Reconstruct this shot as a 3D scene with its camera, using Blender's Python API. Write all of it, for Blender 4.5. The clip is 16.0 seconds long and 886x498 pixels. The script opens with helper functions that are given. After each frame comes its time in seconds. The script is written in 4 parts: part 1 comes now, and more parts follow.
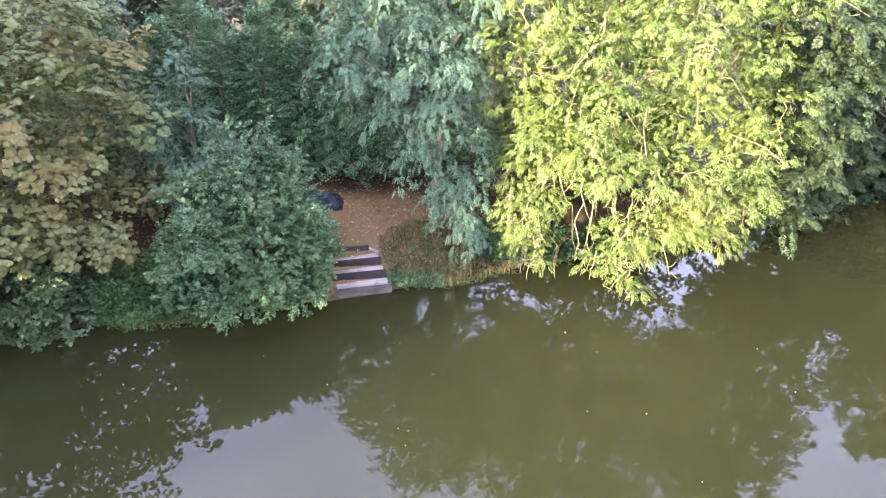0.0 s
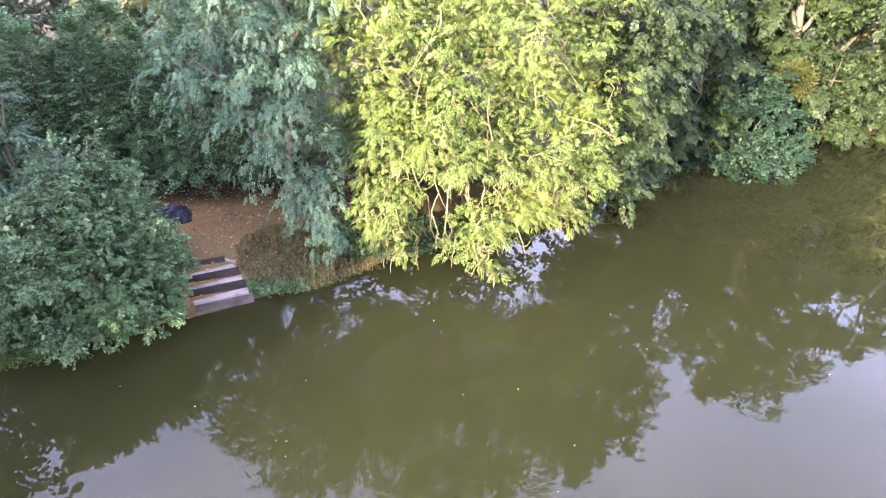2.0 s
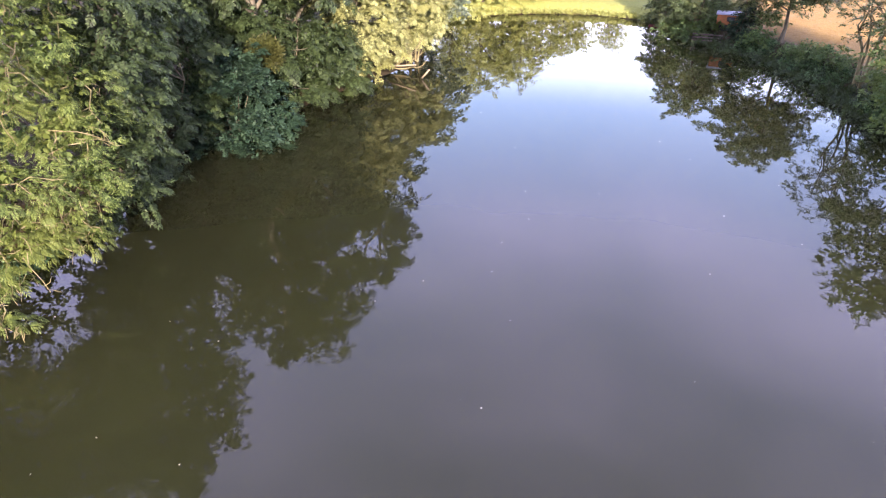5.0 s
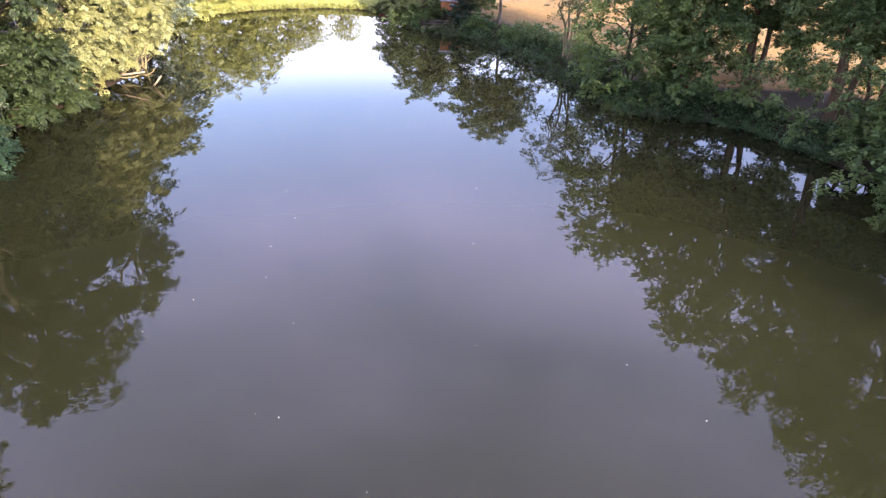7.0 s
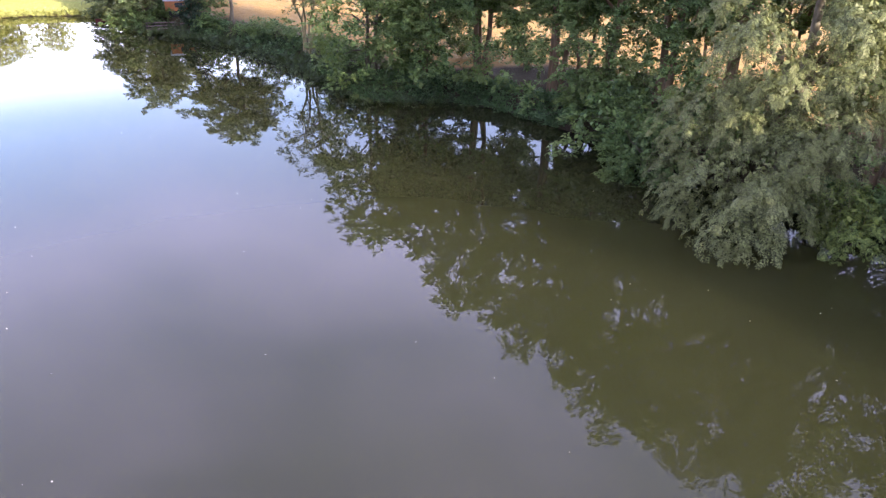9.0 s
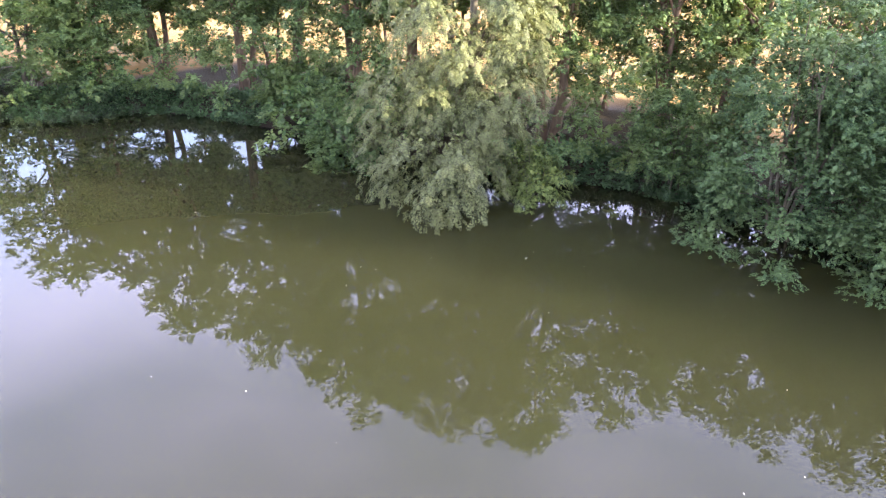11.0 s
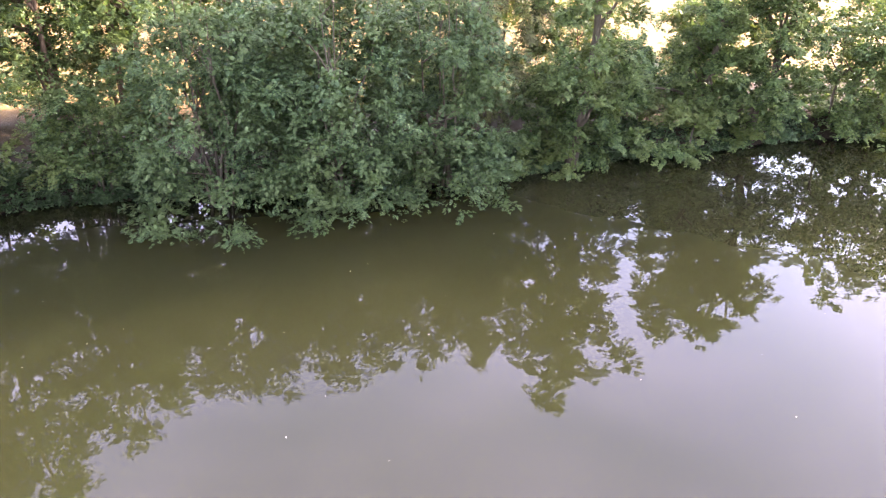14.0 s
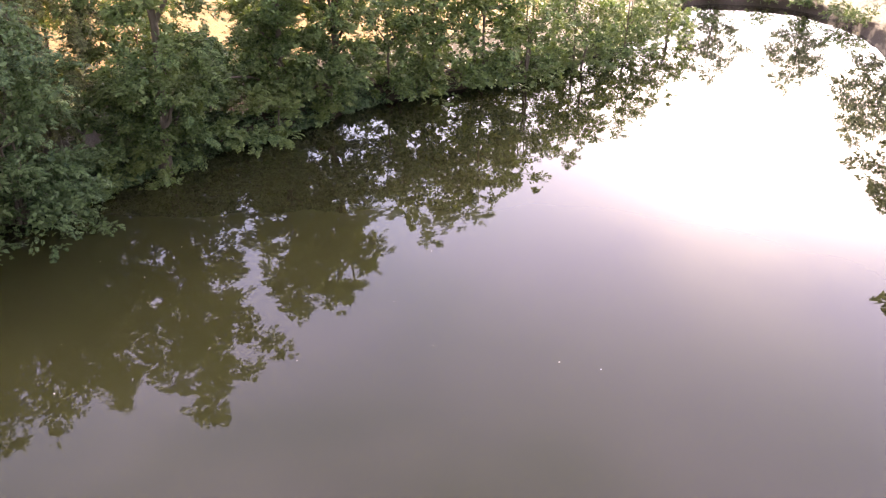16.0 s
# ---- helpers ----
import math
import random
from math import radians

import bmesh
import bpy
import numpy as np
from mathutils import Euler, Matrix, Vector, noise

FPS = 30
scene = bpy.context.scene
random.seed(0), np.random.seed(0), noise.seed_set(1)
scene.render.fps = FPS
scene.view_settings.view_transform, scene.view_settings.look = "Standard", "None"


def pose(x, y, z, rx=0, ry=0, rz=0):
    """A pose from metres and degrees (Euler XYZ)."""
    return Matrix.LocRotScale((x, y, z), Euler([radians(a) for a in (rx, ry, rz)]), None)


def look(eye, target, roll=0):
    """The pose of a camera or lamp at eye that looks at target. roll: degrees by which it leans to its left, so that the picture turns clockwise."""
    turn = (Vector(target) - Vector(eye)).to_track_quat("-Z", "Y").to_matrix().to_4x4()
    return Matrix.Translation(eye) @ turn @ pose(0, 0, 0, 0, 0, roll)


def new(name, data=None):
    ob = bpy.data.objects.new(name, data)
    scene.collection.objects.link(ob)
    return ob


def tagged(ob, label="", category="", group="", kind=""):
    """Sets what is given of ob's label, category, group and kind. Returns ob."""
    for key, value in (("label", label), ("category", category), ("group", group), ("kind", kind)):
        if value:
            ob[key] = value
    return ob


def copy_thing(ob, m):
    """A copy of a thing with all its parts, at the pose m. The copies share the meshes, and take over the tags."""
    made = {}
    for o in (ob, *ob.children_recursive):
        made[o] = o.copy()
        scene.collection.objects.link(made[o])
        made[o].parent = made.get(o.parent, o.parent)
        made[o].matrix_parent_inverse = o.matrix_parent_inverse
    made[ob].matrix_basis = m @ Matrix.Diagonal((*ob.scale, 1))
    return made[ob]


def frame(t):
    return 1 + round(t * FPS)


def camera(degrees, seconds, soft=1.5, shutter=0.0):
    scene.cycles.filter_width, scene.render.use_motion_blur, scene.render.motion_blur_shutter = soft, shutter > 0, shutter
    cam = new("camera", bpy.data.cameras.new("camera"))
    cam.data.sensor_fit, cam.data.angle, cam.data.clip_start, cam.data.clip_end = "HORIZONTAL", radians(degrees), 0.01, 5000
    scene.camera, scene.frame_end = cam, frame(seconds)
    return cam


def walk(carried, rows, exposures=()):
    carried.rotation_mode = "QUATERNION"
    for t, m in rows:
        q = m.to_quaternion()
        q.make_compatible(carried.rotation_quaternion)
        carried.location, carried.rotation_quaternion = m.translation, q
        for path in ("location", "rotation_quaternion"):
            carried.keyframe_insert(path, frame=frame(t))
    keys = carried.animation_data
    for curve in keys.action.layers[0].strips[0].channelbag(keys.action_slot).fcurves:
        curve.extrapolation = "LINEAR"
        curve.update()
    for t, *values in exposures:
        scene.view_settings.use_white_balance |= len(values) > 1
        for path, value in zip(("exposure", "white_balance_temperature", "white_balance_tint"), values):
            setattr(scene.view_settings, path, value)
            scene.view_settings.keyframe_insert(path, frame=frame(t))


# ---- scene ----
cam = camera(65.0, 16.0, soft=1.2)

# the camera hangs nine metres over the lake and turns on the spot
EYE = (0.0, 0.0, 9.0)
PATH = [
    (0.0, pose(*EYE, 62.88, -1.24, 0.02)),
    (0.5, pose(*EYE, 62.86, -1.18, -1.53)),
    (1.0, pose(*EYE, 62.85, -1.16, -4.21)),
    (1.5, pose(*EYE, 62.82, -1.14, -7.56)),
    (2.0, pose(*EYE, 62.80, -1.15, -12.81)),
    (2.5, pose(*EYE, 62.75, -1.19, -18.56)),
    (3.0, pose(*EYE, 62.74, -1.19, -26.26)),
    (3.5, pose(*EYE, 62.75, -1.27, -33.89)),
    (4.0, pose(*EYE, 62.72, -1.19, -41.93)),
    (4.5, pose(*EYE, 62.69, -1.22, -48.18)),
    (7.0, pose(*EYE, 62.71, -1.32, -74.63)),
    (7.5, pose(*EYE, 62.70, -1.42, -79.73)),
    (8.0, pose(*EYE, 62.69, -1.37, -84.53)),
    (10.5, pose(*EYE, 62.75, -1.33, -113.89)),
    (11.0, pose(*EYE, 62.78, -1.34, -120.24)),
    (11.5, pose(*EYE, 62.81, -1.36, -126.85)),
    (12.0, pose(*EYE, 62.83, -1.32, -134.44)),
    (12.5, pose(*EYE, 62.81, -1.30, -142.07)),
    (13.0, pose(*EYE, 62.73, -1.23, -150.74)),
    (13.5, pose(*EYE, 62.70, -1.21, -158.76)),
    (14.0, pose(*EYE, 62.69, -1.16, -167.44)),
    (14.5, pose(*EYE, 62.68, -1.12, -175.84)),
    (15.0, pose(*EYE, 62.65, -1.05, -184.97)),
    (15.5, pose(*EYE, 62.61, -1.11, -192.52)),
    (16.0, pose(*EYE, 62.60, -1.19, -201.41)),
]
EXPOSURES = [(0.0, 3.42, 5920, 15), (1.5, 3.42, 5920, 18), (2.5, 3.16, 5950, 22), (3.5, 2.52, 5950, 25), (4.5, 2.14, 5850, 27), (8.0, 2.18, 5850, 26), (10.5, 3.1, 5950, 19), (12.0, 3.6, 5860, 22), (13.5, 3.66, 6200, 28), (14.5, 3.1, 6500, 26), (16.0, 2.55, 6900, 29)]
walk(cam, PATH, EXPOSURES)

# ---- light ----
SUN_AZIMUTH, SUN_ELEVATION = 227.0, 17.0     # compass degrees clockwise from +y


def heading(azimuth, distance, z=0.0):
    a = radians(azimuth)
    return Vector((distance * math.sin(a), distance * math.cos(a), z))


def build_sky():
    world = bpy.data.worlds.new("sky")
    scene.world = world
    world.use_nodes = True
    nt = world.node_tree
    nt.nodes.clear()
    out = nt.nodes.new("ShaderNodeOutputWorld")
    back = nt.nodes.new("ShaderNodeBackground")
    sky = nt.nodes.new("ShaderNodeTexSky")
    sky.sky_type = "NISHITA"
    sky.sun_disc = False
    sky.sun_elevation = radians(SUN_ELEVATION)
    sky.sun_rotation = radians(SUN_AZIMUTH)
    sky.air_density, sky.dust_density, sky.ozone_density = 1.0, 0.9, 1.2
    # thin high cloud above, whiter haze towards the horizon
    def link(a, b):
        nt.links.new(a, b)

    co = nt.nodes.new("ShaderNodeTexCoord")
    mapping = nt.nodes.new("ShaderNodeMapping")
    mapping.inputs["Scale"].default_value = (1.0, 1.0, 2.2)
    cloud = nt.nodes.new("ShaderNodeTexNoise")
    cloud.inputs["Scale"].default_value = 2.6
    cloud.inputs["Detail"].default_value = 5.0
    cloud.inputs["Roughness"].default_value = 0.5
    ramp = nt.nodes.new("ShaderNodeMapRange")
    ramp.inputs["From Min"].default_value, ramp.inputs["From Max"].default_value = 0.35, 0.65
    ramp.inputs["To Min"].default_value, ramp.inputs["To Max"].default_value = 0.45, 0.85
    split = nt.nodes.new("ShaderNodeSeparateXYZ")
    high = nt.nodes.new("ShaderNodeMapRange")
    high.interpolation_type = "SMOOTHSTEP"
    high.inputs["From Min"].default_value, high.inputs["From Max"].default_value = 0.22, 0.5
    high.inputs["To Min"].default_value, high.inputs["To Max"].default_value = 0.3, 1.0
    low = nt.nodes.new("ShaderNodeMapRange")
    low.interpolation_type = "SMOOTHSTEP"
    low.inputs["From Min"].default_value, low.inputs["From Max"].default_value = 0.13, 0.27
    low.inputs["To Min"].default_value, low.inputs["To Max"].default_value = 0.9, 0.0
    times = nt.nodes.new("ShaderNodeMath")
    times.operation = "MULTIPLY"
    mix = nt.nodes.new("ShaderNodeMix")
    mix.data_type = "RGBA"
    mix.inputs["B"].default_value = CLOUD_COLOUR
    haze = nt.nodes.new("ShaderNodeMix")
    haze.data_type = "RGBA"
    haze.inputs["B"].default_value = HAZE_COLOUR
    link(co.outputs["Generated"], mapping.inputs["Vector"])
    link(co.outputs["Generated"], split.inputs["Vector"])
    link(mapping.outputs["Vector"], cloud.inputs["Vector"])
    link(cloud.outputs["Fac"], ramp.inputs["Value"])
    link(split.outputs["Z"], high.inputs["Value"])
    link(split.outputs["Z"], low.inputs["Value"])
    link(ramp.outputs["Result"], times.inputs[0])
    link(high.outputs["Result"], times.inputs[1])
    link(times.outputs[0], mix.inputs["Factor"])
    link(sky.outputs["Color"], mix.inputs["A"])
    link(low.outputs["Result"], haze.inputs["Factor"])
    link(mix.outputs["Result"], haze.inputs["A"])
    dim = nt.nodes.new("ShaderNodeMapRange")
    dim.inputs["From Min"].default_value, dim.inputs["From Max"].default_value = 0.4, 0.8
    dim.inputs["To Min"].default_value, dim.inputs["To Max"].default_value = 1.0, 0.7
    overhead = nt.nodes.new("ShaderNodeMix")
    overhead.data_type, overhead.blend_type = "RGBA", "MULTIPLY"
    overhead.inputs["Factor"].default_value = 1.0
    link(split.outputs["Z"], dim.inputs["Value"])
    link(haze.outputs["Result"], overhead.inputs["A"])
    link(dim.outputs["Result"], overhead.inputs["B"])
    link(overhead.outputs["Result"], back.inputs["Color"])
    back.inputs["Strength"].default_value = 0.137
    nt.links.new(back.outputs["Background"], out.inputs["Surface"])


CLOUD_COLOUR = (6.1, 5.85, 8.0, 1)
HAZE_COLOUR = (14.5, 14.5, 15.5, 1)
build_sky()
lamp = bpy.data.lights.new("sun", "SUN")
lamp.energy, lamp.angle, lamp.color = 4.9, radians(0.6), (1.0, 0.83, 0.6)
sun = new("sun", lamp)
sun.matrix_world = look(heading(SUN_AZIMUTH, 100 * math.cos(radians(SUN_ELEVATION)), 100 * math.sin(radians(SUN_ELEVATION))), (0, 0, 0))


# ---- materials ----
class Nodes:
    """A short way to write node materials."""

    def __init__(self, name):
        self.mat = bpy.data.materials.new(name)
        self.mat.use_nodes = True
        self.nt = self.mat.node_tree
        self.nt.nodes.clear()
        self.out = self.add("ShaderNodeOutputMaterial")

    def add(self, kind, **inputs):
        node = self.nt.nodes.new(kind)
        for key, value in inputs.items():
            self.put(node.inputs[key.replace("_", " ")], value)
        return node

    def put(self, socket, value):
        if isinstance(value, bpy.types.NodeSocket):
            self.nt.links.new(value, socket)
        else:
            socket.default_value = value

    def noise(self, scale, detail=3.0, rough=0.55, vector=None, stretch=None):
        n = self.add("ShaderNodeTexNoise", Scale=scale, Detail=detail, Roughness=rough)
        if vector is None:
            vector = self.add("ShaderNodeTexCoord").outputs["Object"]
        if stretch:
            vector = self.add("ShaderNodeMapping", Vector=vector, Scale=stretch).outputs["Vector"]
        self.put(n.inputs["Vector"], vector)
        return n.outputs["Fac"]

    def ramp(self, fac, stops):
        r = self.add("ShaderNodeValToRGB", Fac=fac)
        el = r.color_ramp.elements
        while len(el) < len(stops):
            el.new(0.5)
        for e, (p, c) in zip(el, stops):
            e.position, e.color = p, (*c, 1)
        return r.outputs["Color"]

    def mix(self, fac, a, b, blend="MIX"):
        m = self.add("ShaderNodeMix")
        m.data_type, m.blend_type = "RGBA", blend
        self.put(m.inputs["Factor"], fac)
        self.put(m.inputs["A"], a if isinstance(a, bpy.types.NodeSocket) else (*a, 1))
        self.put(m.inputs["B"], b if isinstance(b, bpy.types.NodeSocket) else (*b, 1))
        return m.outputs["Result"]

    def maths(self, op, a, b=0.0):
        m = self.add("ShaderNodeMath")
        m.operation = op
        self.put(m.inputs[0], a)
        self.put(m.inputs[1], b)
        return m.outputs[0]

    def attribute(self, name):
        a = self.add("ShaderNodeAttribute")
        a.attribute_name = name
        return a.outputs["Fac"]

    def bump(self, height, strength=0.3, distance=0.02):
        return self.add("ShaderNodeBump", Height=height, Strength=strength, Distance=distance).outputs["Normal"]

    def surface(self, colour, rough=0.7, normal=None, metal=0.0, spec=0.4, ior=None):
        p = self.add("ShaderNodeBsdfPrincipled", Base_Color=colour if isinstance(colour, bpy.types.NodeSocket) else (*colour, 1), Roughness=rough, Metallic=metal)
        p.inputs["Specular IOR Level"].default_value = spec
        if ior:
            p.inputs["IOR"].default_value = ior
        if normal is not None:
            self.put(p.inputs["Normal"], normal)
        self.put(self.out.inputs["Surface"], p.outputs["BSDF"])
        return p

    def leafy(self, colour, through_colour, share):
        p = self.add("ShaderNodeBsdfPrincipled", Base_Color=colour, Roughness=0.55)
        p.inputs["Specular IOR Level"].default_value = 0.25
        t = self.add("ShaderNodeBsdfTranslucent", Color=through_colour)
        m = self.add("ShaderNodeMixShader", Fac=share)
        self.put(m.inputs[1], p.outputs["BSDF"])
        self.put(m.inputs[2], t.outputs["BSDF"])
        self.put(self.out.inputs["Surface"], m.outputs["Shader"])
        return self.mat


def leaf_material(name, dark, mid, light, patch, share=0.3, spread=1.0):
    """Foliage: tone leaf by leaf, drifting from clump to clump towards the patch colour."""
    n = Nodes(name)
    rnd = n.add("ShaderNodeNewGeometry").outputs["Random Per Island"]
    tone = n.ramp(rnd, [(0.0, tuple((1 - 0.45 * spread) * v for v in dark)), (0.5, mid), (1.0, tuple((1 + 0.3 * spread) * v for v in light))])
    drift = n.ramp(n.noise(0.55, 3.0), [(0.42, (0, 0, 0)), (0.68, (1, 1, 1))])
    tone = n.mix(n.maths("MULTIPLY", drift, 0.7), tone, patch)
    glow = 1.5 if share > 0.4 else 1.0
    through_tone = n.mix(1.0, tone, (1.05 * glow, glow, 0.6), "MULTIPLY")
    return n.leafy(tone, through_tone, share)


def bark_material(name, dark, light):
    n = Nodes(name)
    fine = n.noise(9.0, 6.0, stretch=(1, 1, 0.25))
    broad = n.noise(1.2, 3.0)
    colour = n.ramp(fine, [(0.3, dark), (0.7, light)])
    colour = n.mix(n.maths("MULTIPLY", broad, 0.5), colour, (0.09, 0.10, 0.05))
    n.surface(colour, 0.85, n.bump(fine, 0.6, 0.03))
    return n.mat


LEAF = {
    "chestnut": leaf_material("chestnut_leaf", (0.078, 0.10, 0.034), (0.10, 0.124, 0.042), (0.125, 0.146, 0.052), (0.142, 0.094, 0.03), 0.3, 0.4),
    "acacia": leaf_material("acacia_leaf", (0.037, 0.071, 0.041), (0.077, 0.13, 0.079), (0.135, 0.198, 0.12), (0.108, 0.168, 0.10)),
    "ash": leaf_material("ash_leaf", (0.043, 0.076, 0.016), (0.104, 0.15, 0.035), (0.172, 0.212, 0.061), (0.142, 0.168, 0.037), 0.37),
    "hazel": leaf_material("hazel_leaf", (0.027, 0.06, 0.026), (0.062, 0.112, 0.05), (0.135, 0.195, 0.097), (0.085, 0.142, 0.057)),
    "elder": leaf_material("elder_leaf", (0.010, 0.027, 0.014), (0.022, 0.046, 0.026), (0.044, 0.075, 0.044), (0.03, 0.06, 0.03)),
    "burdock": leaf_material("burdock_leaf", (0.028, 0.055, 0.022), (0.06, 0.10, 0.045), (0.11, 0.16, 0.08), (0.07, 0.10, 0.035)),
    "nettle": leaf_material("nettle_leaf", (0.03, 0.068, 0.02), (0.058, 0.118, 0.036), (0.095, 0.165, 0.058), (0.09, 0.11, 0.036)),
    "cypress": leaf_material("cypress_leaf", (0.011, 0.034, 0.014), (0.042, 0.092, 0.04), (0.17, 0.245, 0.115), (0.085, 0.15, 0.06), 0.15),
    "willow": leaf_material("willow_leaf", (0.061, 0.075, 0.027), (0.098, 0.115, 0.042), (0.142, 0.16, 0.063), (0.118, 0.13, 0.042), 0.24),
    # silver: pale willow leaf with the sunlight put into its colour
    "silver": leaf_material("sunlit_willow_leaf", (0.14, 0.155, 0.065), (0.23, 0.245, 0.095), (0.32, 0.33, 0.14), (0.25, 0.25, 0.075)),
    # sallow: darkened willow leaf, the shade of the shore is put into its colour
    "sallow": leaf_material("shaded_sallow_leaf", (0.015, 0.027, 0.009), (0.029, 0.047, 0.016), (0.056, 0.08, 0.03), (0.042, 0.06, 0.016)),
    "alder": leaf_material("alder_leaf", (0.042, 0.082, 0.028), (0.082, 0.14, 0.046), (0.142, 0.205, 0.074), (0.135, 0.172, 0.045), 0.4, 0.7),
    "maple": leaf_material("maple_leaf", (0.029, 0.062, 0.026), (0.061, 0.111, 0.04), (0.11, 0.168, 0.065), (0.098, 0.138, 0.043), 0.3, 0.6),
    # meadow: raised colour that carries the sunlight of the far lawn
    "meadow": leaf_material("sunlit_meadow_leaf", (0.16, 0.19, 0.05), (0.26, 0.29, 0.08), (0.34, 0.36, 0.115), (0.30, 0.30, 0.085), 0.3),
    "ivy": leaf_material("ivy_leaf", (0.03, 0.068, 0.026), (0.064, 0.12, 0.05), (0.125, 0.185, 0.09), (0.085, 0.148, 0.055)),
    # wood: greyed and paled, the haze before the woods is put into the leaves
    "wood": leaf_material("hazy_woodland_leaf", (0.085, 0.115, 0.08), (0.14, 0.18, 0.125), (0.195, 0.235, 0.168), (0.165, 0.19, 0.12), 0.35),
    "oak": leaf_material("oak_leaf", (0.05, 0.075, 0.03), (0.085, 0.12, 0.048), (0.13, 0.165, 0.08), (0.12, 0.13, 0.05)),
    "mistletoe": leaf_material("mistletoe_leaf", (0.03, 0.038, 0.010), (0.05, 0.058, 0.015), (0.078, 0.084, 0.024), (0.06, 0.062, 0.015)),
}
BARK = bark_material("bark", (0.05, 0.035, 0.022), (0.14, 0.11, 0.08))
PALE_BARK = bark_material("mossy_bark", (0.12, 0.095, 0.045), (0.27, 0.22, 0.10))
RUST_BARK = bark_material("rusty_bark", (0.08, 0.045, 0.025), (0.22, 0.13, 0.08))


def water_material():
    n = Nodes("lake_water")
    broad = n.noise(0.09, 3.0)
    colour = n.ramp(broad, [(0.3, (0.0148, 0.0158, 0.0061)), (0.7, (0.0192, 0.0205, 0.0079))])
    swell = n.noise(1.6, 2.0, stretch=(1.0, 1.6, 1.0))
    ripple = n.noise(14.0, 2.0)
    calm = n.ramp(n.noise(0.13, 2.0), [(0.55, (0, 0, 0)), (0.72, (1, 1, 1))])
    height = n.maths("ADD", swell, n.maths("MULTIPLY", n.maths("MULTIPLY", ripple, calm), 0.06))
    p = n.surface(colour, 0.015, n.bump(height, 0.05, 0.012), spec=0.5, ior=1.39)
    # light wanders far in the murky water
    p.subsurface_method = "BURLEY"
    p.inputs["Subsurface Weight"].default_value = 1.0
    p.inputs["Subsurface Radius"].default_value = (1.0, 1.0, 0.7)
    p.inputs["Subsurface Scale"].default_value = 10.0
    return n.mat


def ground_material():
    n = Nodes("ground")
    fine = n.noise(16.0, 5.0, 0.7)
    broad = n.noise(0.6, 4.0)
    litter = n.ramp(fine, [(0.3, (0.10, 0.06, 0.028)), (0.5, (0.19, 0.12, 0.054)), (0.72, (0.30, 0.19, 0.085))])
    litter = n.mix(n.ramp(broad, [(0.45, (0, 0, 0)), (0.7, (1, 1, 1))]), litter, (0.13, 0.10, 0.045))
    straw = n.ramp(n.noise(3.0, 6.0, 0.7), [(0.3, (0.20, 0.118, 0.03)), (0.7, (0.30, 0.188, 0.055))])
    lawn = n.ramp(n.noise(5.0, 5.0, 0.7), [(0.3, (0.15, 0.165, 0.035)), (0.7, (0.25, 0.26, 0.065))])
    # mud and humus, both darkened: the shade under bank and trees is in their colour
    shade_mud = n.ramp(fine, [(0.3, (0.014, 0.011, 0.007)), (0.7, (0.042, 0.032, 0.02))])
    shade_humus = n.ramp(fine, [(0.3, (0.025, 0.018, 0.008)), (0.55, (0.055, 0.04, 0.018)), (0.75, (0.09, 0.07, 0.028))])
    colour = n.mix(n.attribute("straw"), litter, straw)
    colour = n.mix(n.attribute("lawn"), colour, lawn)
    colour = n.mix(n.attribute("shade_humus"), colour, shade_humus)
    colour = n.mix(n.attribute("shade_mud"), colour, shade_mud)
    n.surface(colour, 0.9, n.bump(fine, 0.6, 0.05), spec=0.2)
    return n.mat


# ---- the lake and the land round it ----
# the shore, walked round from the steps eastwards and back along the south and west
SHORE = [(-1.0, 15.2), (1.6, 16.3), (3.6, 17.2), (8.5, 18.8), (14.0, 22.2), (18.5, 23.2), (24.0, 24.0), (30.0, 25.0), (34.0, 26.3), (40.0, 30.5),
         (45.0, 32.5), (51.0, 31.0), (55.5, 26.5), (56.5, 21.5), (53.5, 17.5), (50.0, 14.0), (47.0, 9.5), (42.5, 5.5), (37.5, 2.6), (33.0, 0.3), (32.5, -4.3),
         (28.0, -8.2), (23.0, -11.4), (18.5, -14.0), (16.5, -16.6), (12.6, -18.6), (8.6, -20.0), (5.0, -21.6), (2.4, -23.5), (-1.2, -26.2),
         (-5.0, -28.3), (-8.8, -30.8), (-14.0, -32.3), (-19.0, -34.0), (-26.0, -38.0), (-36.0, -47.0), (-46.0, -54.0), (-53.0, -50.0),
         (-50.0, -40.0), (-38.0, -26.0), (-28.0, -15.0), (-22.5, -6.0), (-19.0, 2.0), (-14.5, 8.5), (-10.5, 12.2), (-7.2, 13.4), (-4.0, 14.2)]


def rounded_loop(points, steps):
    """A smooth closed line through the points."""
    p = np.array(points)
    a, b, c, d = np.roll(p, 1, 0), p, np.roll(p, -1, 0), np.roll(p, -2, 0)
    out = []
    for i in range(len(p)):
        for t in np.arange(steps) / steps:
            out.append(0.5 * (2 * b[i] + (c[i] - a[i]) * t + (2 * a[i] - 5 * b[i] + 4 * c[i] - d[i]) * t * t + (3 * b[i] - a[i] - 3 * c[i] + d[i]) * t ** 3))
    return np.array(out)


SHORE_LINE = rounded_loop(SHORE, 4)


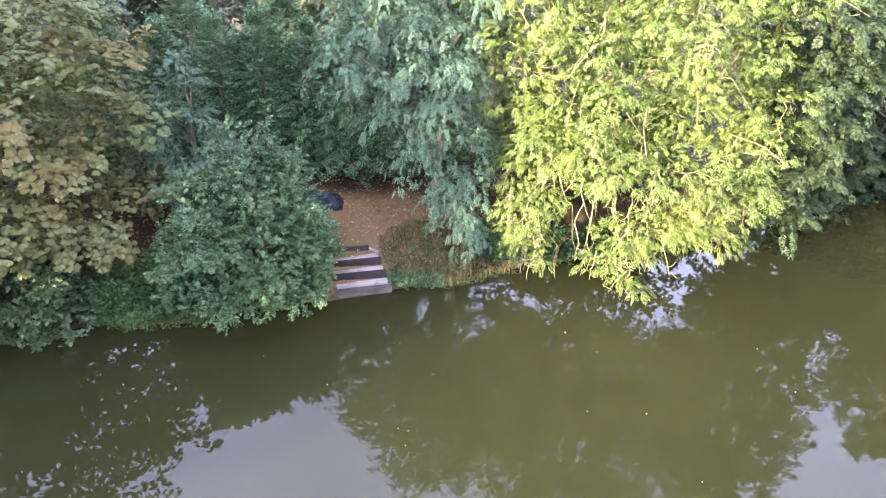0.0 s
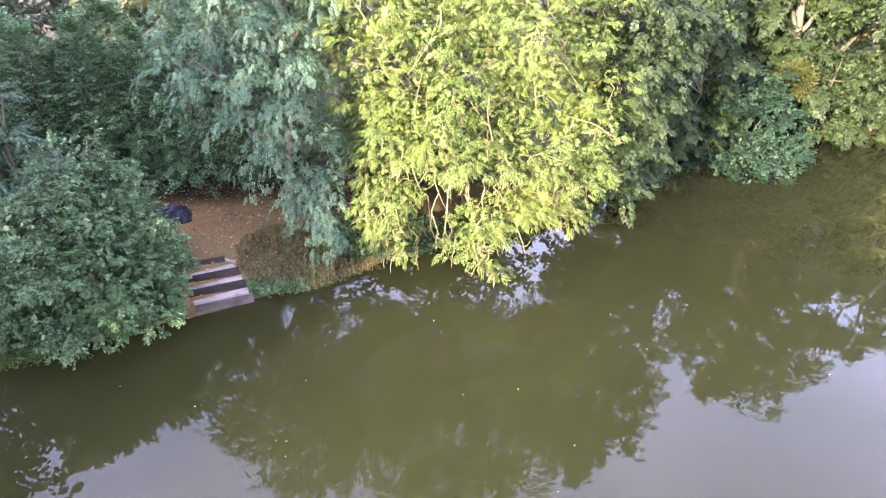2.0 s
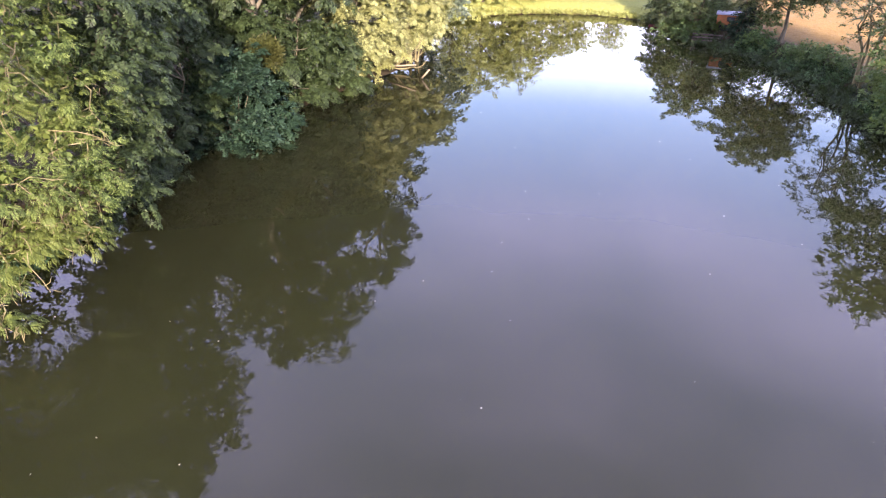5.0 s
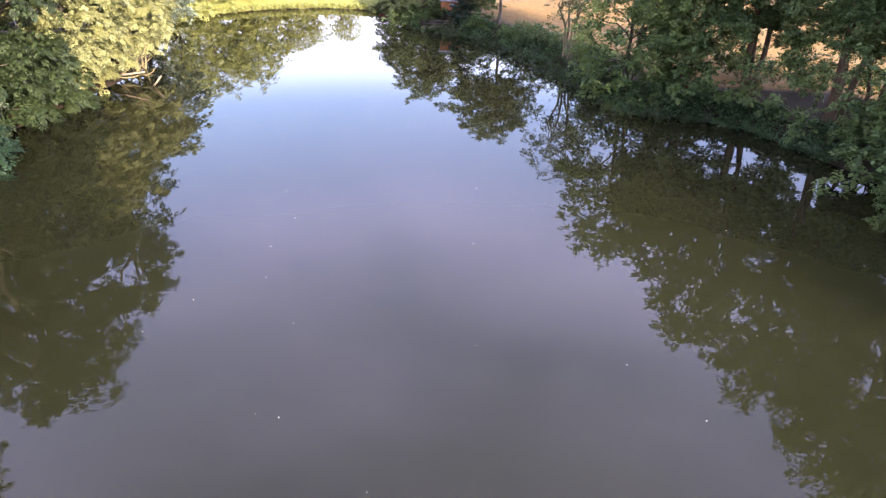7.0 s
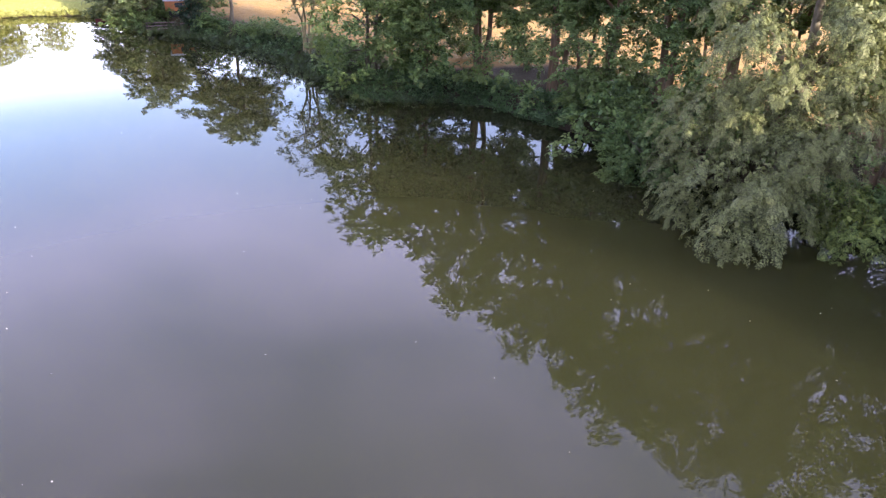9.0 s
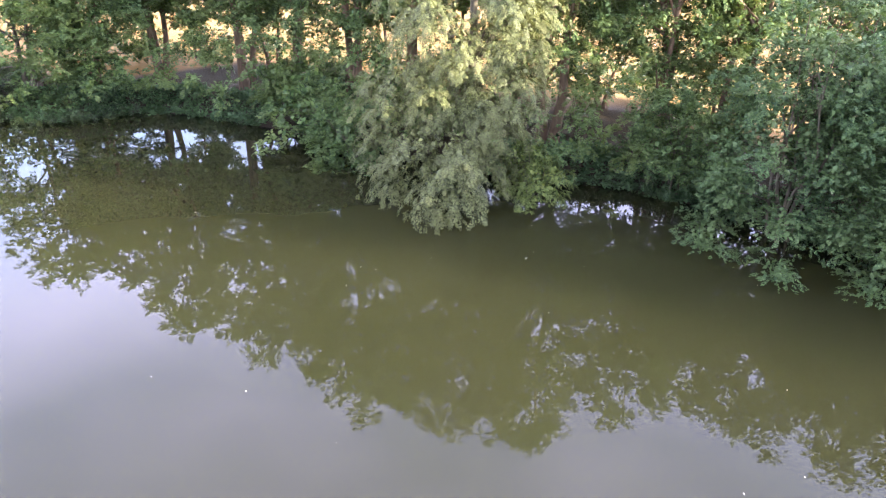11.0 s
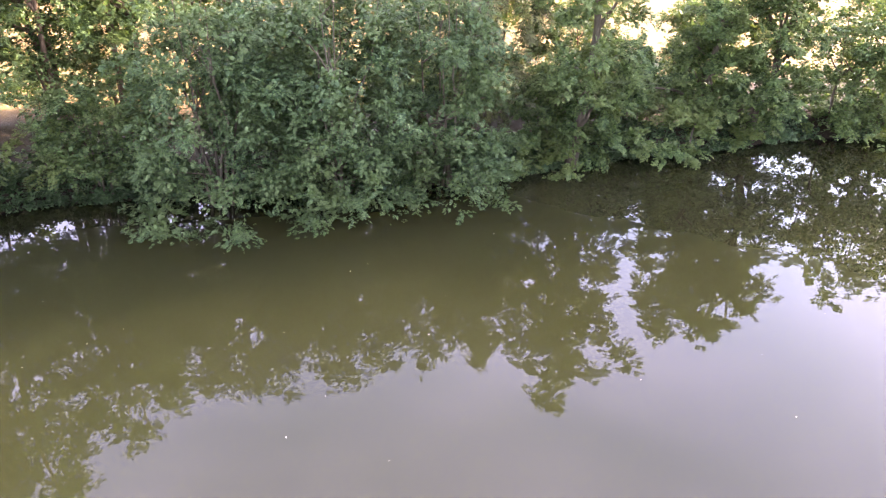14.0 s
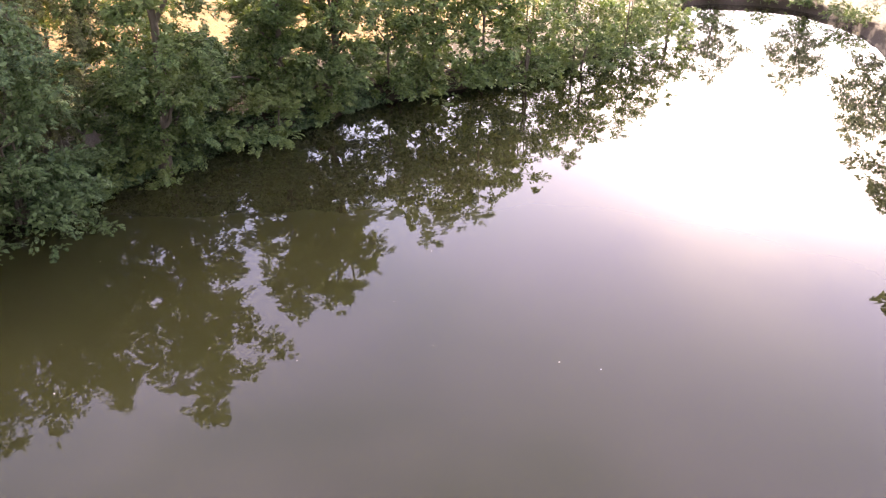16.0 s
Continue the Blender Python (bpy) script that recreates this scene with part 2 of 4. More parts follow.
def shore_distance(x, y):
    """Metres to the shore: above zero on land, below zero in the lake."""
    x, y = np.asarray(x, float), np.asarray(y, float)
    a, b = SHORE_LINE, np.roll(SHORE_LINE, -1, 0)
    best = np.full(x.shape, 1e9)
    inside = np.zeros(x.shape, bool)
    for (ax, ay), (bx, by) in zip(a, b):
        dx, dy = bx - ax, by - ay
        t = np.clip(((x - ax) * dx + (y - ay) * dy) / (dx * dx + dy * dy), 0, 1)
        best = np.minimum(best, np.hypot(x - ax - t * dx, y - ay - t * dy))
        if abs(dy) > 1e-9:
            inside ^= ((ay > y) != (by > y)) & (x < ax + (y - ay) * dx / dy)
    return np.where(inside, -best, best)


def smooth(x, a, b):
    t = np.clip((x - a) / (b - a), 0, 1)
    return t * t * (3 - 2 * t)


def land_height(x, y):
    x, y = np.asarray(x, float), np.asarray(y, float)
    d = shore_distance(x, y)
    cut = smooth(-y, -6.0, 2.0)      # the south bank is a steep cut edge
    rise = 0.75 * smooth(d, -0.1, 1.9) * (1 - cut) + 0.7 * smooth(d, -0.1, 0.8) * cut + 0.45 * smooth(d, 1.5, 9.0)
    rolls = 0.12 * np.sin(x * 0.31 + 1.3) * np.sin(y * 0.27 + 0.4) * smooth(d, 1.0, 6.0)
    far_lawn = 1.8 * smooth(d, 1.0, 22.0) * smooth(x, 38, 46) * smooth(y, 14, 22)
    return np.where(d < 0, np.maximum(-1.2, d * 0.45), rise + rolls + far_lawn)


def axis(low, high, step, far):
    inner = list(np.arange(low, high + step / 2, step))
    outer, gap = [], step
    edge = high
    while edge < far:
        gap *= 1.35
        edge += gap
        outer.append(edge)
    left, edge, gap = [], low, step
    while edge > -far:
        gap *= 1.35
        edge -= gap
        left.append(edge)
    return np.array(left[::-1] + inner + outer)


def mesh_from(name, verts, faces_per, mat, attributes=()):
    """A mesh out of arrays: verts (n, 3) and faces (m, k)."""
    me = bpy.data.meshes.new(name)
    m, k = faces_per.shape
    me.vertices.add(len(verts))
    me.vertices.foreach_set("co", np.asarray(verts, np.float32).ravel())
    me.loops.add(m * k)
    me.loops.foreach_set("vertex_index", faces_per.astype(np.int32).ravel())
    me.polygons.add(m)
    me.polygons.foreach_set("loop_start", np.arange(0, m * k, k, dtype=np.int32))
    me.polygons.foreach_set("loop_total", np.full(m, k, np.int32))
    me.update(calc_edges=True)
    me.materials.append(mat)
    for key, values in attributes:
        at = me.attributes.new(key, "FLOAT", "POINT")
        at.data.foreach_set("value", np.asarray(values, np.float32))
    return me


def build_ground():
    xs, ys = axis(-60, 75, 0.72, 1800), axis(-60, 50, 0.72, 1800)
    X, Y = np.meshgrid(xs, ys)
    Z = land_height(X, Y)
    rng = np.random.default_rng(3)
    d = shore_distance(X, Y)
    Z = Z + rng.normal(0, 0.02, Z.shape) * (d > 0) * (d < 40)
    nx, ny = len(xs), len(ys)
    i = np.arange(ny * nx).reshape(ny, nx)
    faces = np.stack([i[:-1, :-1], i[:-1, 1:], i[1:, 1:], i[1:, :-1]], -1).reshape(-1, 4)
    south = smooth(d, 5.0 - 3.0 * (X > 36), 8.0 - 4.0 * (X > 36)) * smooth(-Y - 0.55 * (X < 0) * 0 + 0.35 * np.maximum(X - 20, 0), -2.0, 2.0) * smooth(X, -40, -25)
    east = smooth(d, -0.1, 0.3) * smooth(X, 36, 42) * smooth(Y, 14, 20)
    # dark muddy edge, wider on the south bank where shade is painted in
    shade_mud = (1 - smooth(d, -0.2, 0.5 + 1.2 * (Y < 8))) * (1 - smooth(d, -0.1, 0.1) * smooth(X, 36, 42) * smooth(Y, 14, 20))
    clearing = 1 - smooth(np.hypot((X + 1.9) / 3.4, (Y - 16.9) / 2.7), 0.85, 1.15)
    # dark soil under the trees, shade included, everywhere outside the clearing
    shade_humus = (1 - clearing) * (1 - south) * (1 - east)
    me = mesh_from("ground", np.stack([X, Y, Z], -1).reshape(-1, 3), faces, GROUND, (("straw", south.ravel()), ("lawn", east.ravel()), ("shade_mud", shade_mud.ravel()), ("shade_humus", shade_humus.ravel())))
    me.polygons.foreach_set("use_smooth", np.ones(len(me.polygons), bool))
    tagged(new("ground", me), "brown leaf litter banks with a golden stubble field", "ground", kind="structure")
    w = mesh_from("water", np.array([(-70, -70, 0), (80, -70, 0), (80, 60, 0), (-70, 60, 0)], float), np.array([[0, 1, 2, 3]]), WATER)
    tagged(new("water", w), "calm murky olive-green lake mirroring the sky", "lake", kind="structure")


GROUND, WATER = ground_material(), water_material()
build_ground()


# ---- trees and shrubs ----
def kite(at, along, side, length, width):
    """One leaf of four corners."""
    at, along, side = np.array(at), np.array(along, float), np.array(side, float)
    along, side = along / np.linalg.norm(along), side / np.linalg.norm(side)
    up = np.cross(along, side)
    return [at, at + along * length * 0.45 + side * width / 2 + up * width * 0.12, at + along * length, at + along * length * 0.45 - side * width / 2 + up * width * 0.12]


def oval(at, along, side, length, width, wide=0.6):
    """One broad leaf of six corners, folded along its rib, widest at a share of its length."""
    at, along, side = np.array(at), np.array(along, float), np.array(side, float)
    along, side = along / np.linalg.norm(along), side / np.linalg.norm(side)
    up = np.cross(along, side) * width * 0.14
    low, high = wide * 0.55, min(0.92, wide * 1.35)
    return [at, at + along * length * low + side * width * 0.36 + up, at + along * length * high + side * width * 0.46 + up, at + along * length,
            at + along * length * high - side * width * 0.46 + up, at + along * length * low - side * width * 0.36 + up]


def sliver(at, along, side, length, width, turned=False):
    """One small leaf of three corners, widest near its foot or its tip."""
    at, along, side = np.array(at), np.array(along, float), np.array(side, float)
    along, side = along / np.linalg.norm(along), side / np.linalg.norm(side)
    if turned:
        return [at, at + along * length * 0.9 + side * width / 2, at + along * length - side * width / 2]
    return [at + along * length * 0.1 + side * width / 2, at + along * length, at + along * length * 0.2 - side * width / 2]


def sprig_broad(leaves, length, width, stem, small=True):
    """Rounded leaves set to either side of a twig."""
    out = []
    for i in range(leaves):
        s = 1 if i % 2 else -1
        a = radians(65 * s * (1 - 0.6 * i / leaves))
        tilt = (0.35, -0.25, 0.5, -0.4)[i % 4]
        shape = (stem * i / leaves, 0, 0.01 * (i % 3)), (math.cos(a), math.sin(a), -0.15 + 0.1 * (i % 3)), (-math.sin(a), math.cos(a), tilt), length * (0.8 + 0.25 * (i % 3)), width
        out.append(sliver(*shape, i % 3 != 0) if small else oval(*shape, 0.42))
    return np.array(out)


def sprig_round(leaves, length, width, stem):
    """Full four-cornered leaves to either side of a twig, lying in one plane."""
    out = []
    for i in range(leaves):
        s = 1 if i % 2 else -1
        a = radians(58 * s * (1 - 0.75 * i / leaves))
        out.append(kite((stem * i / leaves, 0, 0.006 * (i % 3)), (math.cos(a), math.sin(a), -0.22 + 0.12 * (i % 3)), (-math.sin(a), math.cos(a), (0.2, -0.15, 0.3, -0.25)[i % 4]), length * (0.85 + 0.2 * (i % 3)), width))
    return np.array(out)


def sprig_feather(pairs, length, width, stem):
    """A feathered leaf of pointed four-cornered leaflets that arches over."""
    out = []
    for i in range(pairs):
        t = (i + 0.8) / (pairs + 0.4)
        for s in (1, -1):
            a = radians(52 * s)
            out.append(kite((stem * t, 0, -0.3 * stem * t * t), (math.cos(a), math.sin(a), -0.3 - 0.3 * t), (-math.sin(a), math.cos(a), 0.2 * s), length, width))
    out.append(kite((stem, 0, -0.3 * stem), (1, 0, -0.7), (0, 1, 0.1), length, width))
    return np.array(out)


def sprig_pinnate(pairs, length, width, stem):
    """A feathered leaf: pairs of narrow leaflets on a drooping rib."""
    out = []
    for i in range(pairs):
        t = (i + 1) / (pairs + 0.5)
        for s in (1, -1):
            a = radians(62 * s)
            out.append(sliver((stem * t, 0, -0.25 * stem * t * t), (math.cos(a), math.sin(a), -0.35), (-math.sin(a), math.cos(a), 0.25 * s), length, width, i % 2))
    out.append(sliver((stem, 0, -0.25 * stem), (1, 0, -0.6), (0, 1, 0.1), length, width))
    return np.array(out)


def sprig_hand(length, width):
    """Leaflets spread like fingers."""
    out = []
    for a in (-85, -42, 0, 42, 85):
        r = radians(a)
        out.append(oval((0, 0, 0), (math.cos(r), math.sin(r), -0.45), (-math.sin(r), math.cos(r), 0.1), length * (1 - abs(a) / 300), width, 0.68))
    return np.array(out)


def sprig_frond(pairs, length, width, stem):
    """A flat evergreen spray: side shoots shortening along a rib that nods at its tip."""
    out = []
    for i in range(pairs):
        t = (i + 0.3) / pairs
        for s in (1, -1):
            a = radians(48 * s)
            out.append(sliver((stem * t, 0, -0.22 * stem * t * t), (math.cos(a), math.sin(a), -0.22 - 0.35 * t), (-math.sin(a), math.cos(a), 0.12 * s), length * (1.05 - 0.75 * t), width, i % 2))
    out.append(sliver((stem * 0.85, 0, -0.17 * stem), (1, 0, -0.6), (0, 1, 0.1), length * 0.6, width))
    return np.array(out)


SPRIG = {
    "chestnut": sprig_hand(0.2, 0.105),
    "acacia": sprig_feather(4, 0.07, 0.034, 0.22),
    "ash": sprig_feather(4, 0.108, 0.035, 0.24),
    "hazel": sprig_round(5, 0.071, 0.065, 0.15),
    "elder": sprig_broad(6, 0.085, 0.07, 0.16),
    "burdock": sprig_broad(3, 0.17, 0.16, 0.14, False),
    "nettle": sprig_broad(5, 0.10, 0.05, 0.16),
    "cypress": sprig_frond(6, 0.19, 0.05, 0.42),
    "willow": sprig_pinnate(4, 0.08, 0.03, 0.18),
    "silver": sprig_pinnate(4, 0.08, 0.034, 0.16),
    "sallow": sprig_pinnate(3, 0.085, 0.04, 0.15),
    "alder": sprig_round(5, 0.076, 0.066, 0.16),
    "maple": sprig_round(5, 0.084, 0.073, 0.165),
    "meadow": sprig_pinnate(4, 0.085, 0.038, 0.18),
    "wood": sprig_broad(5, 0.10, 0.09, 0.16),
    "oak": sprig_broad(5, 0.10, 0.09, 0.16),
    "ivy": sprig_broad(6, 0.078, 0.075, 0.14),
    "mistletoe": sprig_broad(6, 0.10, 0.035, 0.14),
}


# the deep leaves of a crown, few and large
for kind in [k for k in SPRIG if k != "cypress"]:
    SPRIG["core_" + kind] = np.array([kite((0, 0, 0), (1, 0.1, 0), (-0.1, 1, 0.1), 0.17, 0.105)])
    LEAF["core_" + kind] = LEAF[kind]


def unit(v):
    return v / np.maximum(np.linalg.norm(v, axis=-1, keepdims=True), 1e-9)


def leaves_mesh(name, kind, at, ways, rng, size=1.0, spread=0.3, ups=None):
    """Sprigs of a kind at the given places, pointing along ways."""
    n = len(at)
    x = unit(ways + rng.normal(0, 0.25, (n, 3)))
    up = (np.array([0, 0, 1.0]) + 0.4 * ways if ups is None else ups) + rng.normal(0, spread, (n, 3))
    y = unit(np.cross(up, x))
    z = np.cross(x, y)
    s = size * rng.uniform(0.7, 1.25, (n, 1))
    basis = np.stack([x * s, y * s, z * s], 1)
    t = SPRIG[kind].reshape(-1, 3)
    v = np.einsum("vi,nij->nvj", t, basis) + at[:, None, :]
    v = v.reshape(-1, 3)
    return mesh_from(name, v, np.arange(len(v)).reshape(-1, SPRIG[kind].shape[1]), LEAF[kind])


def tube(verts, faces, line, radii, sides=6):
    """Adds a tapered tube along a line to the lists."""
    line = [Vector(p) for p in line]
    start = len(verts)
    for i, p in enumerate(line):
        way = (line[min(i + 1, len(line) - 1)] - line[max(i - 1, 0)]).normalized()
        a = way.orthogonal().normalized()
        b = way.cross(a)
        for k in range(sides):
            w = 2 * math.pi * k / sides
            verts.append(p + (a * math.cos(w) + b * math.sin(w)) * radii[i])
    for i in range(len(line) - 1):
        for k in range(sides):
            q = start + i * sides
            faces.append((q + k, q + (k + 1) % sides, q + sides + (k + 1) % sides, q + sides + k))


def plain_mesh(name, verts, faces, mat, smoothed=True):
    me = bpy.data.meshes.new(name)
    me.from_pydata(verts, [], faces)
    me.materials.append(mat)
    if smoothed:
        me.polygons.foreach_set("use_smooth", np.ones(len(me.polygons), bool))
    return me


def bent(a, b, rng, sag=0.15, steps=4, wander=0.05):
    """A wandering line from a to b."""
    a, b = np.array(a, float), np.array(b, float)
    length = np.linalg.norm(b - a)
    pts = []
    for i in range(steps + 1):
        t = i / steps
        p = a + (b - a) * t
        p = p + rng.normal(0, wander, 3) * length * math.sin(math.pi * t)
        p[2] += sag * length * math.sin(math.pi * t)
        pts.append(p)
    return pts


def part(name, mesh, parent, label=""):
    ob = new(name, mesh)
    ob.parent = parent
    if label:
        tagged(ob, label)
    return ob


def crown_clumps(height, radius, low, rng, count, profile, lean):
    """Centres and radii of the leaf clumps of a crown."""
    out = []
    tries = 0
    while len(out) < count and tries < 4000:
        tries += 1
        u = rng.random()
        if profile == "cone":
            r = radius * (1.05 - u) ** 0.8
        elif profile == "dome":
            r = radius * math.sqrt(max(0.02, 1 - max(0, u - 0.35) ** 2 / 0.45))
        elif profile == "column":
            r = radius * (0.55 + 0.45 * math.sin(math.pi * min(1, u * 1.1))) * (1 if u < 0.8 else 1 - (u - 0.8) * 2.6)
        else:
            r = radius * math.sqrt(max(0.05, 1 - (2 * u - 0.95) ** 2))
        if rng.random() > (r / radius) ** 0.8:
            continue
        a = rng.uniform(0, 2 * math.pi)
        k = rng.uniform(0.72, 1.0) if rng.random() < 0.8 else rng.uniform(0.1, 0.6)
        rc = rng.uniform(0.17, 0.30) * radius + 0.12
        z = low + rc * 0.6 + u * (height - low - rc)
        c = np.array([math.cos(a) * (r - rc * 0.6) * k + lean[0] * (1 - u), math.sin(a) * (r - rc * 0.6) * k + lean[1] * (1 - u), z])
        if all(np.linalg.norm(c - o) > 0.62 * (rc + ro) for o, ro in out):
            out.append((c, rc))
    return out


# length of a leafy bough, its width as a share of that, how far it droops
BOUGH = {"chestnut": (1.0, 0.5, 0.36), "acacia": (0.8, 0.32, 0.5), "ash": (0.45, 0.8, 0.24), "hazel": (0.36, 0.42, 0.2), "burdock": (0.5, 0.5, 0.25), "alder": (0.6, 0.40, 0.3),
         "maple": (0.48, 0.42, 0.32), "willow": (0.85, 0.24, 0.75), "silver": (0.8, 0.3, 0.3), "sallow": (0.75, 0.34, 0.4), "elder": (0.62, 0.45, 0.3), "oak": (0.9, 0.45, 0.25), "wood": (0.9, 0.45, 0.25), "meadow": (0.8, 0.4, 0.25)}


def boughs(c, rc, flat, out, sprigs, rng, length, width, sag):
    """Sprigs of one clump, set along flat boughs that fan out from it and nod at their tips: places, ways and up directions."""
    size = min(length, 1.1 * rc)
    n = max(4, int(7.0 * rc * rc / (size * size * width * 2.2)))
    n = min(n, max(3, sprigs // 5))
    w = unit(rng.normal(0, 1, (n, 3)) * np.array([1, 1, 0.8]) + 0.55 * out + np.array([0, 0, 0.28]))
    ahead = unit(w * np.array([1, 1, 0.45]))
    across = unit(np.cross(np.array([0.0, 0.0, 1.0]) + rng.normal(0, 0.2, (n, 3)), ahead))
    reach = size * rng.uniform(0.7, 1.3, (n, 1))
    root = c + w * np.maximum(0.15 * rc, 1.02 * rc * rng.uniform(0.82, 1.12, (n, 1)) - 0.7 * reach) * np.array([1.08, 1.08, flat])
    k = rng.integers(0, n, sprigs)
    t = rng.random((sprigs, 1)) ** 0.75
    v = rng.uniform(-1, 1, (sprigs, 1)) * (1.12 - 0.75 * t)
    r = reach[k]
    at = root[k] + ahead[k] * r * t + across[k] * v * r * width
    at[:, 2:] -= r * (sag * t * t + 0.25 * width * v * v) - rng.normal(0, 0.025, (sprigs, 1))
    ways = unit(ahead[k] + across[k] * v * 1.1 - np.array([0, 0, 1.0]) * sag * (0.25 + 1.1 * t))
    ups = unit(np.array([0, 0, 1.0]) + 0.45 * ahead[k] + 0.25 * across[k] * v)
    loose = rng.random((sprigs, 1)) < 0.14
    inner = c + unit(rng.normal(0, 1, (sprigs, 3))) * rc * rng.random((sprigs, 1)) ** 0.5 * 0.85
    return np.where(loose, inner, at), ways, ups


def woody(name, label, category, kind, base, height, radius, low, leaves, seed, profile="round", clumps=30, size=1.0, droop=0.25, flat=0.8,
          lean=(0.0, 0.0), stems=1, bark=None, extra=(), twigs=0, group="", trunk_radius=None, split=0.3, limbs=14, hang=(), rough=0.45, ragged=0.5, bough=1.0, core=1.0):
    """A tree or shrub: an empty at its foot with trunk, branches and crown."""
    rng = np.random.default_rng(seed)
    foot = new(name)
    x, y = base
    foot.location = (x, y, float(land_height(x, y)) - 0.08)
    tagged(foot, label, category, group)
    bark = bark or BARK
    spots = crown_clumps(height, radius, low, rng, clumps, profile, lean) + [(np.array(c[:3], float), c[3]) for c in extra]
    for _ in range(int(clumps * ragged)):
        c, rc = spots[int(rng.integers(len(spots)))]
        out = unit(np.array([c[0] - lean[0] * 0.4, c[1] - lean[1] * 0.4, (c[2] - (low + height) / 2) * 0.9]) + rng.normal(0, 0.5, 3))
        spots.append((c + out * rc * rng.uniform(0.9, 1.35), rc * rng.uniform(0.28, 0.5)))
    for az, d, z, r in hang:
        p = heading(az, d)
        spots.append((np.array([p.x - x, p.y - y, z]), r))
    # trunk, or several stems
    tr = trunk_radius or max(0.05, height * 0.018)
    tv, tf = [], []
    stem_lines = []
    for s in range(stems):
        a = 2 * math.pi * s / stems + rng.uniform(0, 1)
        spread = 0.0 if stems == 1 else 0.32 * radius
        top = (math.cos(a) * spread + lean[0] * 0.3 + rng.normal(0, 0.04) * height, math.sin(a) * spread + lean[1] * 0.3 + rng.normal(0, 0.04) * height, height * rng.uniform(0.78, 0.9))
        foot_at = (math.cos(a) * 0.22 * (stems > 1), math.sin(a) * 0.22 * (stems > 1), 0)
        line = bent(foot_at, top, rng, 0.0, 6, 0.018)
        stem_lines.append(line)
        k = tr / math.sqrt(stems)
        tube(tv, tf, line, [k * (1.35 if i == 0 else 1) * (1 - 0.8 * i / 6) for i in range(7)], 8)
    trunk = part("trunk", plain_mesh("trunk", tv, tf, bark), foot)
    ranked = sorted(spots, key=lambda q: -q[1])
    for c, rc in ranked[:limbs]:
        bv, bf = [], []
        line = stem_lines[int(rng.integers(stems))]
        want = max(height * 0.12, c[2] - split * math.hypot(c[0], c[1]) - 0.1 * height)
        i = min(range(1, len(line)), key=lambda j: abs(line[j][2] - want))
        thick = tr / math.sqrt(stems) * 0.42
        tube(bv, bf, bent(line[i], c, rng, 0.08), [thick * (1 - 0.2 * j) + 0.008 for j in range(5)], 6)
        part("limb", plain_mesh("limb", bv, bf, bark), trunk)
    if twigs:
        bv, bf = [], []
        for c, rc in spots:
            for _ in range(twigs):
                w = unit(rng.normal(0, 1, 3) + np.array([0, 0, -0.6]) + 0.5 * np.array([lean[0], lean[1], 0]))
                end = c + w * rc * rng.uniform(1.1, 1.6)
                tube(bv, bf, bent(c + rng.normal(0, 0.2, 3) * rc, end, rng, 0.16), [0.018, 0.017, 0.014, 0.010, 0.005], 4)
                for _ in range(2):
                    mid = c + (end - c) * rng.uniform(0.5, 0.9)
                    tube(bv, bf, bent(mid, mid + unit(rng.normal(0, 1, 3)) * 0.3, rng, -0.1, 2), [0.010, 0.008, 0.004], 4)
        tagged(part("twig_growth", plain_mesh("twig_growth", bv, bf, bark), foot), kind="stuff")
    # leaves
    area = np.array([rc * rc for _, rc in spots])
    share = area / area.sum()
    each = SPRIG[kind].shape[0]
    total = 0.84 * leaves / each * (2 if SPRIG[kind].shape[1] == 3 else 1)
    at, ways, ups = [], [], []
    for (c, rc), sh in zip(spots, share):
        out = np.array([c[0] - lean[0] * 0.3, c[1] - lean[1] * 0.3, 0.0])
        made = boughs(c, rc, flat, out / max(0.3, np.linalg.norm(out)), max(6, int(total * sh)), rng, bough * BOUGH[kind][0], BOUGH[kind][1], BOUGH[kind][2] + droop - 0.25)
        for kept, more in zip((at, ways, ups), made):
            kept.append(more)
    if core and any(rc > 0.3 for c, rc in spots):
        inner = [c + unit(rng.normal(0, 1, (m, 3))) * rc * 0.64 * rng.random((m, 1)) ** 0.4 * np.array([1, 1, flat]) for c, rc in spots for m in [int(core * (24 + 105 * rc * rc))] if rc > 0.3]
        inner = np.concatenate(inner)
        part("inner_crown", leaves_mesh("inner_crown", "core_" + kind, inner, unit(rng.normal(0, 1, inner.shape)), rng, min(1.3, max(1.0, size)), 0.6), foot)
    part("crown", leaves_mesh("crown", kind, np.concatenate(at), np.concatenate(ways), rng, size * 1.08, 0.6 * rough, np.concatenate(ups)), foot)
    return foot


def place(thing, azimuth, distance, turn, scale=1.0):
    """A copy of a tree somewhere else, turned and scaled."""
    p = heading(azimuth, distance)
    z = float(land_height(p.x, p.y)) - 0.08
    ob = copy_thing(thing, pose(p.x, p.y, z, 0, 0, turn))
    ob.scale = (scale, scale, scale)
    return ob


def xy(azimuth, distance):
    p = heading(azimuth, distance)
    return p.x, p.y


def shore_at(azimuth):
    """How far off the water's edge lies that way."""
    d = np.arange(12.0, 95.0, 0.1)
    a = radians(azimuth)
    return float(d[np.argmax(shore_distance(d * math.sin(a), d * math.cos(a)) > 0)])


LOW_ROWS = ((1.35, 0.05), (0.95, 0.75), (0.4, 1.45), (-0.4, 2.1), (-1.2, 2.9))
HIGH_ROWS = ((1.2, 0.3), (1.05, 1.1), (0.8, 2.0), (0.5, 2.9), (0.1, 3.8), (-0.4, 4.7), (-0.9, 5.6), (-1.4, 6.5))


